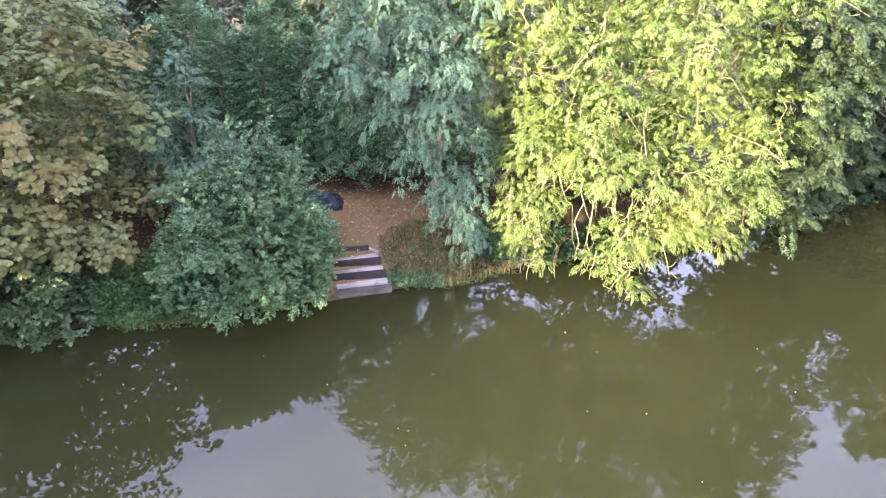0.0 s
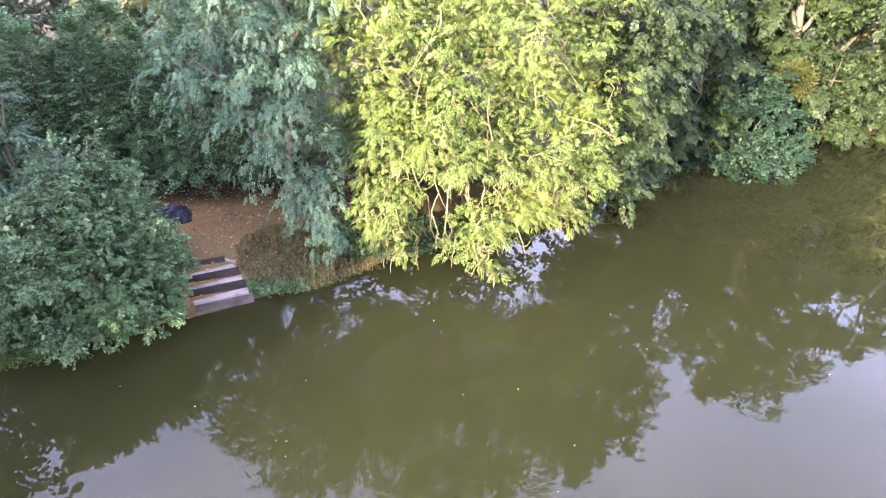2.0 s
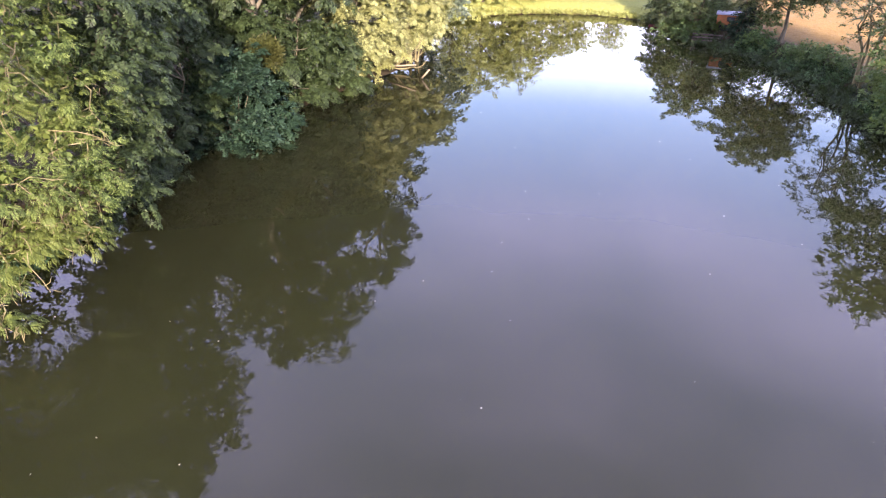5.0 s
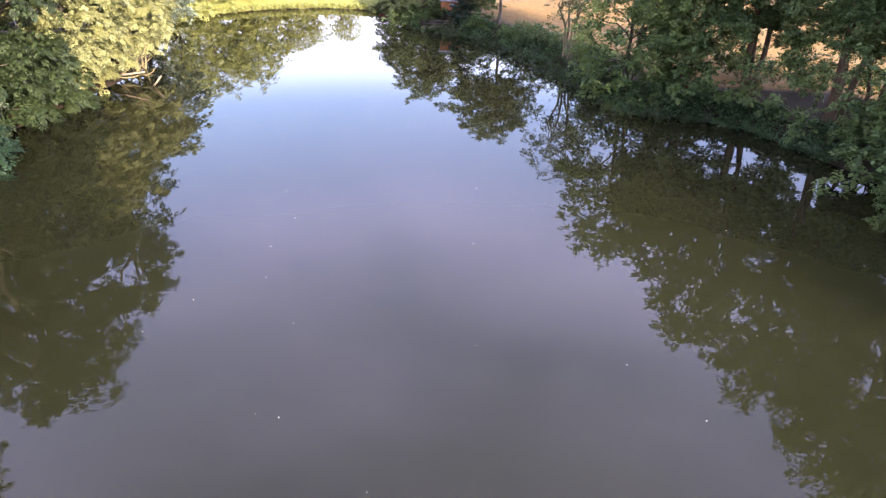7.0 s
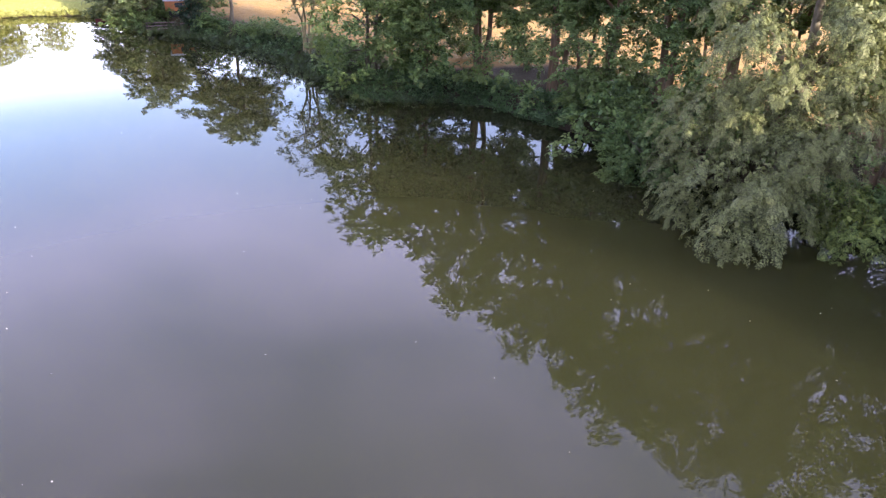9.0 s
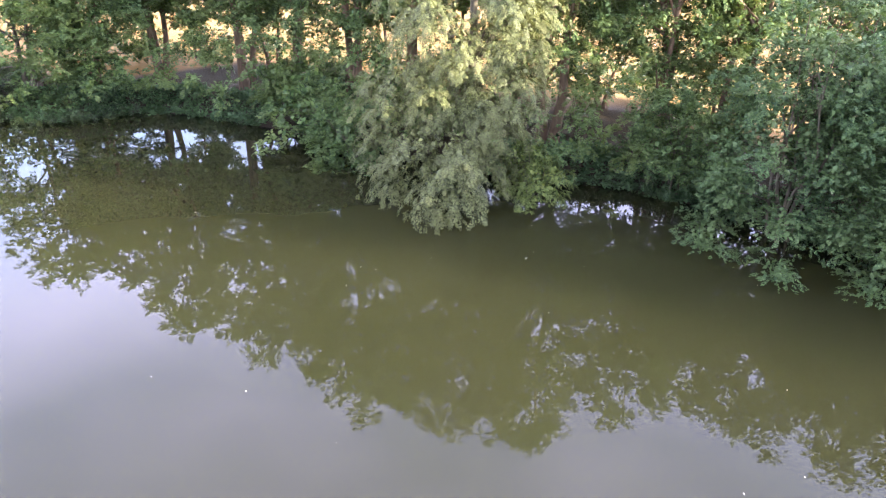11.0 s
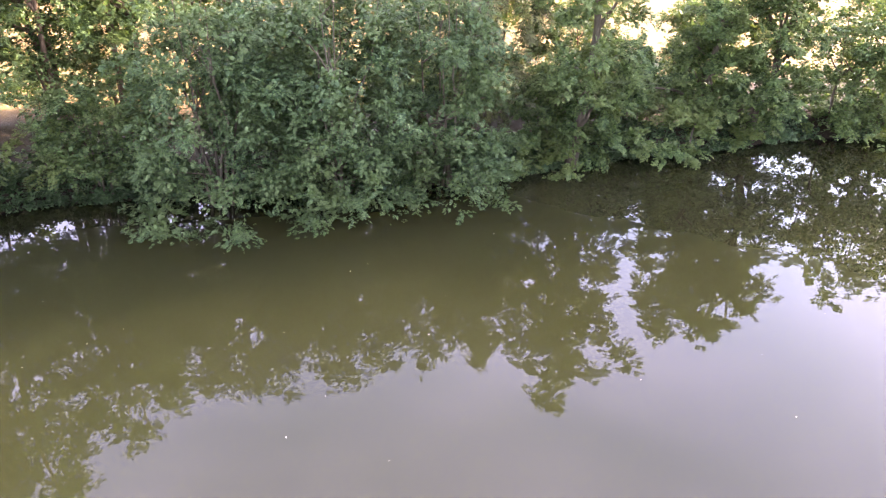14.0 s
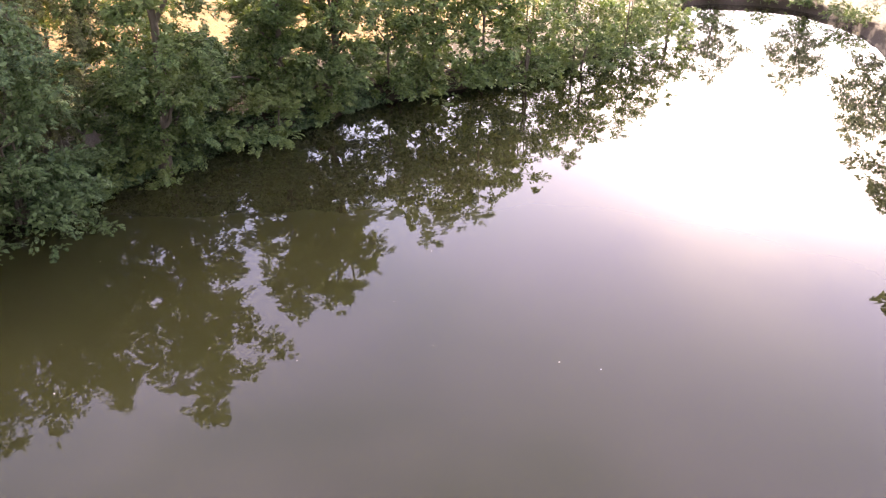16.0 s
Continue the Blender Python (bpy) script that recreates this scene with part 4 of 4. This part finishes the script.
woody("alder_tree", "alder leaning over the water", "tree", "alder", xy(188.4, 29.0), 9.0, 1.9, 0.0, 42000, 46, "column", 50, 1.25, 0.3, 0.85, core=1.6, hang=fringe(182, 189.5, 7, LOW_ROWS, 0.25), group="alders on the south bank")
woody("alder_tree", "full green alder on the shore", "tree", "alder", xy(192.2, 30.2), 10.2, 2.2, 0.0, 38000, 47, "column", 48, 1.35, 0.3, 0.85, core=1.6, group="alders on the south bank")
back_alder = woody("alder_tree", "alder in the belt before the field", "tree", "alder", xy(143, 28), 8.6, 2.7, 3.6, 5600, 49, "column", 48, 1.85, 0.3, 0.85, stems=2, limbs=8, group="alders before the field", bark=RUST_BARK)
shore_alder = woody("alder_tree", "dense green alder with leaves down to the water", "tree", "alder", xy(200.5, 34.3), 7.8, 2.7, -0.3, 8200, 52, "dome", 44, 2.0, 0.3, 0.85, stems=2, limbs=6, group="alders at the west shore")
for az, d, turn, k in ((197.8, 33.2, 310, 0.75), (204.5, 36, 70, 0.97), (208.5, 37.5, 200, 0.85), (212.5, 41, 130, 0.8), (216, 45.5, 20, 0.75), (219, 50, 190, 0.68)):
    place(shore_alder, az, d, turn, k)
for az, d, turn, k in ((101.5, 39, 100, 0.75), (107, 35, 30, 0.85), (116.5, 33, 240, 0.9), (122, 30.5, 310, 1.0), (126.5, 29.5, 80, 0.8), (133.5, 29.5, 170, 0.8), (150, 27.5, 160, 0.85), (157.5, 28.0, 60, 0.85), (165, 27.5, 300, 0.85), (171.5, 29.0, 200, 0.95), (179.0, 31.0, 20, 0.58), (187.8, 34.0, 250, 0.6)):
    place(back_alder, az, d, turn, k)
# low scrub between the belt of trees and the field
az = 94.0
while az < 147:
    place(bush, az, shore_at(az) + 6.4 + 0.9 * math.sin(5.1 * az), 53 * az, 0.6 + 0.12 * math.sin(2.3 * az))
    az += math.degrees(2.3 / shore_at(az))
# leafy growth on the shaded bank under the alders
bank_bush = woody("bank_bush", "shaded green shrub on the bank under the alders", "bush", "alder", xy(108.0, 29.6), 2.2, 1.35, 0.1, 7000, 65, "dome", 26, 1.15, 0.3, 0.85, stems=4, limbs=5, group="shrubs under the alders")
az = 111.5
while az < 121:
    place(bank_bush, az, shore_at(az) + 1.7 + 0.7 * math.sin(4.3 * az), 71 * az, 0.9 + 0.2 * math.sin(3.1 * az))
    az += math.degrees(1.9 / shore_at(az))
# west end, beyond the open water; those past 250 degrees are unseen shade trees
for az, d, turn, k in ((248, 33, 20, 1.05), (251, 28, 80, 1.0), (287, 23, 320, 1.2), (300, 22, 20, 1.0), (234, 66, 80, 0.9), (228, 74, 140, 0.7), (222, 80, 200, 0.8), (239, 48, 20, 0.9)):
    place(wood, az, d, turn, k)

# undergrowth that hides the foot of the south and west banks
def undergrowth():
    rng = random.Random(8)
    line = SHORE_LINE
    last = None
    for i, (x, y) in enumerate(line):
        az = math.degrees(math.atan2(x, y)) % 360
        d = math.hypot(x, y)
        if not (198 < az < 232) or (last is not None and math.hypot(x - last[0], y - last[1]) < 2.9):
            continue
        last = (x, y)
        place(bush, az, d + 0.1, rng.uniform(0, 360), rng.uniform(0.4, 0.65))


undergrowth()

# unseen tall column trees, added to keep the low sun off the north bank
shade_column = woody("shade_column_tree", "unseen tall column tree added to shade the north bank", "tree", "oak", xy(268, 24.5), 18.0, 2.9, 1.0, 7000, 30, "column", 70, 2.6, 0.2, 1.0, limbs=6, group="poplars on the west bank", ragged=0.2, core=0.3)
for az, d, turn, k in ((257.8, 25.8, 20, 0.95), (275, 25, 60, 1.0), (282, 24, 120, 0.95), (289, 24, 200, 0.9)):
    place(shade_column, az, d, turn, k)


# bare mossy branches dangling from the ash into the lake
def dangle(tree, azimuth, distance, top, bottom, seed):
    rng = np.random.default_rng(seed)
    v, f = [], []
    a = np.array(heading(azimuth, distance, top)) - np.array(tree.location)
    b = np.array(heading(azimuth + rng.uniform(-1, 1), distance - rng.uniform(0.1, 0.5), bottom)) - np.array(tree.location)
    line = bent(a, b, rng, 0.0, 7)
    tube(v, f, line, [0.020, 0.019, 0.018, 0.016, 0.014, 0.011, 0.008, 0.004], 5)
    for k in range(2, 7):
        end = line[k] + unit(rng.normal(0, 1, 3) * np.array([1, 1, 0.2]) + np.array([0, 0, -1.6])) * rng.uniform(0.2, 0.5)
        tube(v, f, bent(line[k], end, rng, 0.05, 3), [0.010, 0.008, 0.006, 0.003], 4)
    part("hanging_branch", plain_mesh("hanging_branch", v, f, RUST_BARK if seed % 3 == 0 else PALE_BARK), tree)


for k, (az, top, bottom) in enumerate(((6.5, 2.6, 0.6), (9.6, 3.0, 0.4), (10.6, 2.8, 0.15), (11.6, 3.2, 0.3), (12.6, 3.0, 1.0), (13.4, 3.6, 0.6), (14.3, 3.0, 0.25), (15.6, 2.9, 0.5), (16.8, 2.8, 0.8), (8.4, 2.4, 0.2), (18.5, 3.0, 1.2), (11.0, 4.6, 2.2), (14.0, 5.0, 2.6), (17.0, 4.8, 2.5))):
    dangle(ash, az, 15.9 + 0.25 * (k % 4), top, bottom, 300 + k)
# pale trunks in the wood behind the hedge
for az, d, lean_x in ((-20.3, 31, 0.5), (-19.4, 31.5, -0.2), (-18.9, 32, 0.1), (-26, 33, 0.6)):
    p = heading(az, d)
    v, f = [], []
    tube(v, f, [(lean_x * (h / 9) ** 2, 0.05 * math.sin(h), h) for h in (0, 1.5, 3, 4.5, 6, 7.5, 9)], [0.12, 0.11, 0.10, 0.085, 0.07, 0.05, 0.03], 8)
    tree = new("birch_tree")
    tree.location = (p.x, p.y, float(land_height(p.x, p.y)) - 0.05)
    part("trunk", plain_mesh("trunk", v, f, PALE_BARK), tree)
    tagged(tree, "pale slender bare tree standing in the dark wood", "tree", "pale trees in the wood")


# the fan of bare limbs under the pale willow
def bare_limb(tree, end, seed):
    rng = np.random.default_rng(seed)
    off = np.array(tree.location)
    a, b = np.array(heading(49.7, 39.0, 0.25)) - off, np.array(heading(*end)) - off
    line = [a + (b - a) * t + np.array([0, 0, -0.13 * math.sin(math.pi * t) * np.linalg.norm(b - a)]) + rng.normal(0, 0.07, 3) for t in np.linspace(0, 1, 8)]
    v, f = [], []
    tube(v, f, line, [0.06, 0.055, 0.05, 0.043, 0.036, 0.028, 0.02, 0.008], 6)
    for k in (3, 4, 5, 6):
        tip = line[k] + unit(rng.normal(0, 0.6, 3) + (b - a) / np.linalg.norm(b - a) + np.array([0, 0, 0.5])) * rng.uniform(0.4, 0.9)
        tube(v, f, bent(line[k], tip, rng, 0.08, 3), [0.018, 0.014, 0.010, 0.005], 4)
    part("bare_limb", plain_mesh("bare_limb", v, f, PALE_BARK), tree)


for k, end in enumerate(((52.4, 38.6, 1.95), (52.5, 38.4, 1.25), (51.3, 38.8, 1.8), (51.9, 38.6, 1.5), (52.7, 38.2, 0.75), (50.7, 39.0, 1.5))):
    bare_limb(limb_willow, end, 500 + k)


# long grass where the far lawn meets the water, herbs on the low bank beside it
def shore_growth(name, label, category, kind, x_low, y_low, y_high, per_metre, spread, seed):
    rng = np.random.default_rng(seed)
    at = []
    for p, q in zip(SHORE_LINE, np.roll(SHORE_LINE, -1, 0)):
        if p[0] > x_low and y_low < p[1] <= y_high:
            for _ in range(int(np.linalg.norm(q - p) * per_metre)):
                at.append(p + (q - p) * rng.random() + rng.normal(0, spread, 2))
    at = np.array(at)
    z = np.maximum(0.0, land_height(at[:, 0], at[:, 1])) + rng.uniform(0.0, 0.2, len(at))
    at = np.column_stack([at, z])
    ways = unit(np.array([0, 0, 1.0]) + rng.normal(0, 0.45, at.shape))
    tagged(new(name, leaves_mesh(name, kind, at, ways, rng, 1.5, 0.6)), label, category, kind="stuff")


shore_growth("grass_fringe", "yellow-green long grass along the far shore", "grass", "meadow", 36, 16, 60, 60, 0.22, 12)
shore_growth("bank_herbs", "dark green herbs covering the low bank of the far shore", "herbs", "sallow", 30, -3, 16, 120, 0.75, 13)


# ---- things on the banks ----
def wood_material(name, dark, light):
    n = Nodes(name)
    grain = n.noise(7.0, 6.0, 0.6, stretch=(0.12, 1.0, 1.0))
    stain = n.noise(2.2, 4.0)
    colour = n.ramp(grain, [(0.3, dark), (0.7, light)])
    colour = n.mix(n.ramp(stain, [(0.5, (0, 0, 0)), (0.75, (0.7, 0.7, 0.7))]), colour, tuple(c * 0.5 for c in dark))
    n.surface(colour, 0.85, n.bump(grain, 0.5, 0.01), spec=0.2)
    return n.mat


def block(bm, size, at, turn=0.0, bevel=0.012):
    """A bevelled block in bm, centred at a place."""
    made = bmesh.ops.create_cube(bm, size=1.0, matrix=pose(*at, 0, 0, turn) @ Matrix.Diagonal((*size, 1)))
    edges = {e for v in made["verts"] for e in v.link_edges}
    if bevel:
        bmesh.ops.bevel(bm, geom=list(edges), offset=bevel, segments=1, affect="EDGES")


def block_mesh(name, mat, *blocks):
    bm = bmesh.new()
    for b in blocks:
        block(bm, *b)
    me = bpy.data.meshes.new(name)
    bm.to_mesh(me)
    bm.free()
    me.materials.append(mat)
    return me


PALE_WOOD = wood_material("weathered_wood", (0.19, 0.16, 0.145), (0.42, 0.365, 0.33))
# sleepers darker than the treads: shade on the step fronts is put into the colour
DARK_WOOD = wood_material("shaded_sleeper_wood", (0.02, 0.015, 0.014), (0.05, 0.037, 0.033))
BOARD_WOOD = wood_material("wet_board_wood", (0.05, 0.04, 0.036), (0.105, 0.085, 0.075))
GREY_WOOD = wood_material("grey_brown_wood", (0.075, 0.058, 0.052), (0.15, 0.118, 0.105))


def build_steps():
    """Three sleeper steps cut into the bank down to the water."""
    steps = new("bank_steps")
    steps.matrix_world = pose(-2.2, 14.93, 0.0, 0, 0, 14.0)
    tagged(steps, "weathered timber steps set into the bank by the water", "steps")
    for k, (y, z, edge) in enumerate(((0.0, 0.16, 1.12), (0.47, 0.33, 1.06), (0.86, 0.50, 1.0))):
        w = 1.36
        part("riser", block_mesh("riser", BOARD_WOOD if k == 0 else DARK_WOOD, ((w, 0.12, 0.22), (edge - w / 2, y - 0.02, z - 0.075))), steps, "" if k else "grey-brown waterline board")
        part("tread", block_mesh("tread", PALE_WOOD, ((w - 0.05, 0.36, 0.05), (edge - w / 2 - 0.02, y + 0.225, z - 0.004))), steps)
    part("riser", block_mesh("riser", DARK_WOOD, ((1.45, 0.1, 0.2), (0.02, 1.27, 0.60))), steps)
    part("stake", block_mesh("stake", PALE_WOOD, ((0.07, 0.36, 0.07), (0.86, 1.2, 0.57), 40.0)), steps)


build_steps()


def build_herbs(name, label, kind, centre, reach, count, seed, height, size):
    """A patch of herbs that follows the slope of the bank."""
    rng = np.random.default_rng(seed)
    a, r = rng.uniform(0, 2 * math.pi, count), np.sqrt(rng.random(count))
    x = centre[0] + np.cos(a) * r * reach[0]
    y = centre[1] + np.sin(a) * r * reach[1]
    d = shore_distance(x, y)
    keep = d > -0.35
    x, y = x[keep], y[keep]
    z = np.maximum(land_height(x, y), 0.0)
    lift = rng.random(len(x)) * height * (0.5 + 0.5 * np.sin(x * 3.1) * np.cos(y * 2.7))
    at = np.stack([x, y, z + 0.04 + np.abs(lift)], -1)
    ways = unit(rng.normal(0, 1, (len(x), 3)) * np.array([1, 1, 0.3]) + np.array([0, 0, 0.3]))
    return tagged(new(name, leaves_mesh(name, kind, at, ways, rng, size, 0.5)), label, "undergrowth", kind="stuff")


LEAF["dry_grass"] = leaf_material("dry_grass_blade", (0.08, 0.058, 0.026), (0.15, 0.112, 0.05), (0.21, 0.175, 0.08), (0.10, 0.10, 0.034))
SPRIG["dry_grass"] = np.array([kite((0.02 * math.cos(i), 0.02 * math.sin(i), 0), (0.5 * math.cos(i * 1.3), 0.5 * math.sin(i * 1.3), 1.0), (-math.sin(i * 1.3), math.cos(i * 1.3), 0), 0.2, 0.02) for i in range(6)])
LEAF["litter"] = leaf_material("fallen_leaf", (0.14, 0.07, 0.03), (0.26, 0.14, 0.06), (0.42, 0.27, 0.12), (0.20, 0.10, 0.05), 0.1)
LEAF["fleck"] = leaf_material("pale_fleck", (0.16, 0.15, 0.12), (0.26, 0.25, 0.22), (0.38, 0.38, 0.36), (0.35, 0.30, 0.2), 0.1)
SPRIG["fleck"] = np.array([kite((0, 0, 0), (1, 0.2, 0.1), (-0.2, 1, 0.1), 0.10, 0.07)])
SPRIG["litter"] = np.array([kite((0, 0, 0), (1, 0.2, 0.1), (-0.2, 1, 0.1), 0.10, 0.07)])
build_herbs("nettle_patch", "bright green nettles on the bank slope", "nettle", xy(-25, 15.6), (1.6, 1.0), 4200, 51, 0.45, 1.0)
build_herbs("ivy_slope", "green creepers on the bank beside the steps", "ivy", (-0.5, 15.55), (0.8, 0.32), 480, 52, 0.2, 0.65)
build_herbs("slope_herbs", "low green herbs among dry grass on the slope", "ivy", (0.2, 16.2), (1.6, 0.9), 520, 55, 0.1, 0.6)
build_herbs("dry_grass_slope", "dry brown grass on the slope by the steps", "dry_grass", (0.3, 16.5), (1.8, 1.2), 1500, 53, 0.05, 0.85)
build_herbs("dry_grass_slope", "dry brown grass under the chestnut", "dry_grass", xy(-28.5, 16.8), (1.3, 0.7), 1500, 54, 0.05, 0.85)

for k, (az, d, rx, ry) in enumerate(((7, 17.3, 1.4, 0.6), (13, 17.8, 1.8, 0.7), (20, 18.6, 1.9, 0.8), (27, 20.2, 2.0, 0.8), (33, 24.0, 2.0, 0.9), (-38, 17.0, 1.6, 0.8))):
    build_herbs("bank_ivy", "dark green ivy and ferns covering the shaded bank", "ivy", xy(az, d), (rx, ry), 1500, 80 + k, 0.35, 1.1)

for k, az in enumerate((78, 80.5, 83, 86, 89, 92.5, 96, 100, 104, 110, 127, 133, 139, 143, 172, 176, 180, 185, 190, 195, 200, 205, 210, 215)):
    i = min(range(len(SHORE_LINE)), key=lambda j: abs((math.degrees(math.atan2(SHORE_LINE[j][0], SHORE_LINE[j][1])) % 360) - az))
    sx, sy = SHORE_LINE[i]
    build_herbs("bank_ivy", "dark green ivy and ferns hanging over the cut bank", "ivy", (sx * 1.012, sy * 1.012), (1.5, 1.3), 600, 120 + k, 0.3, 1.6)


def lay_litter():
    rng = np.random.default_rng(61)
    x, y = rng.uniform(-9, 3, 5200), rng.uniform(14.6, 21, 5200)
    d = shore_distance(x, y)
    x, y = x[d > 0.25], y[d > 0.25]
    at = np.stack([x, y, land_height(x, y) + 0.035], -1)
    ways = unit(rng.normal(0, 1, (len(x), 3)) * np.array([1, 1, 0.15]))
    tagged(new("fallen_leaves", leaves_mesh("fallen_leaves", "litter", at, ways, rng, 0.9, 0.25)), "scattered brown fallen leaves on the bank", "leaves", kind="stuff")
    # specks that drift on the lake: leaves, and sky glints set as pale flecks
    x, y = rng.uniform(-8, 30, 170), rng.uniform(-20, 18, 170)
    d = shore_distance(x, y)
    near = d < -1.0
    at = np.stack([x, y, np.full(len(x), 0.006)], -1)[near]
    ways = unit(rng.normal(0, 1, (len(at), 3)) * np.array([1, 1, 0.0]))
    tagged(new("floating_leaves", leaves_mesh("floating_leaves", "fleck", at, ways, rng, 0.42, 0.05)), "small pale drifting leaves and painted sky glints on the lake", "leaves", kind="stuff")


lay_litter()


def build_mistletoe():
    rng = np.random.default_rng(71)
    w = unit(rng.normal(0, 1, (1500, 3)))
    at = w * (rng.random((1500, 1)) ** 0.4) * 0.62
    p = heading(39.8, 29.4)
    ball = new("mistletoe", leaves_mesh("mistletoe", "mistletoe", at, w, rng, 1.2, 0.6))
    ball.location = (p.x, p.y, 9 - 29.4 * math.tan(radians(11.6)))
    tagged(ball, "yellow-green ball of mistletoe hanging in the willow", "mistletoe")


build_mistletoe()


def build_log(name, label, line, radii, mat):
    v, f = [], []
    tube(v, f, line, radii, 8)
    f.append(tuple(range(7, -1, -1)))
    f.append(tuple(range(len(v) - 8, len(v))))
    return tagged(new(name, plain_mesh(name, v, f, mat)), label, "log")


def bank_point(az, d, z):
    return tuple(heading(az, d, z))


RAW_WOOD = wood_material("raw_wood", (0.18, 0.14, 0.085), (0.30, 0.25, 0.17))
build_log("fallen_log", "pale broken willow log lying over the water", [bank_point(48.9, 38.6, 0.35), bank_point(50.2, 38.0, 0.5), bank_point(51.8, 37.4, 0.7)], [0.055, 0.05, 0.04], RAW_WOOD)
build_log("fallen_log", "short pale broken branch end above the water", [bank_point(52.3, 37.2, 0.05), bank_point(52.9, 37.0, 0.55)], [0.055, 0.045], RAW_WOOD)


# the far shore: hut, landing and boat
def paint(name, colour, rough=0.6):
    n = Nodes(name)
    wear = n.noise(3.0, 4.0)
    c = n.mix(n.ramp(wear, [(0.4, (0, 0, 0)), (0.8, (0.6, 0.6, 0.6))]), colour, tuple(x * 0.6 for x in colour))
    n.surface(c, rough, n.bump(wear, 0.1, 0.01))
    return n.mat


def build_hut():
    p = heading(75.5, 54.3)
    z = float(land_height(p.x, p.y))
    hut = new("lakeside_hut")
    hut.matrix_world = pose(p.x, p.y, z, 0, 0, -76)
    tagged(hut, "small orange wooden hut behind the far landing", "hut")
    orange, dark, pale = paint("orange_paint", (0.36, 0.13, 0.04)), paint("shade_dark_paint", (0.03, 0.025, 0.03)), paint("pale_roofing", (0.42, 0.44, 0.55))
    part("wall", block_mesh("wall", orange, ((1.6, 1.3, 0.66), (0, 0, 0.68))), hut)
    # solid block whose dark paint stands for the shade beneath the hut
    part("base", block_mesh("base", dark, ((1.2, 1.2, 0.5), (0, 0, 0.15))), hut, "solid dark block for the shade beneath the hut")
    part("roof", block_mesh("roof", pale, ((1.8, 1.5, 0.1), (0, 0, 1.06))), hut)
    part("window", block_mesh("window", dark, ((0.5, 0.06, 0.3), (0.1, -0.65, 0.74))), hut)


def build_landing(az, d, boards, label):
    p = heading(az, d)
    deck = new("shore_landing")
    deck.matrix_world = pose(p.x, p.y, 0.25, 0, 0, -az)
    tagged(deck, label, "landing")
    for k in range(boards):
        part("board", block_mesh("board", GREY_WOOD, ((2.0, 0.24, 0.06), (0, k * 0.34, k * 0.14))), deck)
    for sx in (-0.9, 0.9):
        part("post", block_mesh("post", DARK_WOOD, ((0.1, 0.1, 0.9), (sx, 0.0, -0.15))), deck)


def build_boat():
    p = heading(70.5, 57.4)
    boat = new("rowing_boat")
    boat.matrix_world = pose(p.x, p.y, 0.0, 0, 0, -70) @ Matrix.Scale(0.6, 4)
    tagged(boat, "small red rowing boat moored at the far shore", "boat")
    bm = bmesh.new()
    rings = []
    for i in range(9):
        t = i / 8 * 2 - 1
        w, h = 0.45 * (1 - abs(t) ** 2.6) + 0.02, 0.30 + 0.10 * t * t
        rings.append([bm.verts.new((t * 1.1, w * sx, z)) for sx, z in ((1, h), (0.8, 0.06), (0, 0), (-0.8, 0.06), (-1, h), (-0.9, h), (-0.7, 0.1), (0, 0.05), (0.7, 0.1), (0.9, h))])
    for a, b in zip(rings, rings[1:]):
        for k in range(10):
            bm.faces.new((a[k], a[(k + 1) % 10], b[(k + 1) % 10], b[k]))
    me = bpy.data.meshes.new("hull")
    bm.to_mesh(me)
    bm.free()
    me.materials.append(paint("red_paint", (0.08, 0.015, 0.015)))
    part("hull", me, boat)
    part("bench", block_mesh("bench", GREY_WOOD, ((0.2, 0.66, 0.04), (0, 0, 0.24))), boat)


build_hut()
build_landing(76.6, 51.3, 3, "grey timber landing steps at the far shore")
build_landing(74.2, 52.0, 3, "grey timber landing steps beside the hut")
build_boat()


def build_bivvy():
    """A dark blue tarpaulin heap under the cypresses."""
    p = heading(-10.3, 18.9)
    bm = bmesh.new()
    bmesh.ops.create_grid(bm, x_segments=14, y_segments=10, size=0.5)
    rng = random.Random(5)
    for v in bm.verts:
        r = max(abs(v.co.x), abs(v.co.y)) * 2
        fold = 0.1 * math.sin(11 * v.co.x + 4 * v.co.y) * math.cos(9 * v.co.y - 3 * v.co.x)
        v.co.z = (0.3 + fold) * (1 - r ** 4) + (0.07 * rng.random() if r < 0.98 else 0)
        v.co.x, v.co.y = 1.25 * v.co.x + 0.05 * rng.random(), 0.75 * v.co.y + 0.05 * rng.random()
    me = bpy.data.meshes.new("tarpaulin")
    bm.to_mesh(me)
    bm.free()
    me.materials.append(paint("blue_tarpaulin", (0.008, 0.010, 0.022), 0.5))
    ob = new("tarpaulin", me)
    ob.location = (p.x, p.y, float(land_height(p.x, p.y)) - 0.03)
    tagged(ob, "dark blue tarpaulin heap under the cypresses", "tarpaulin")


build_bivvy()
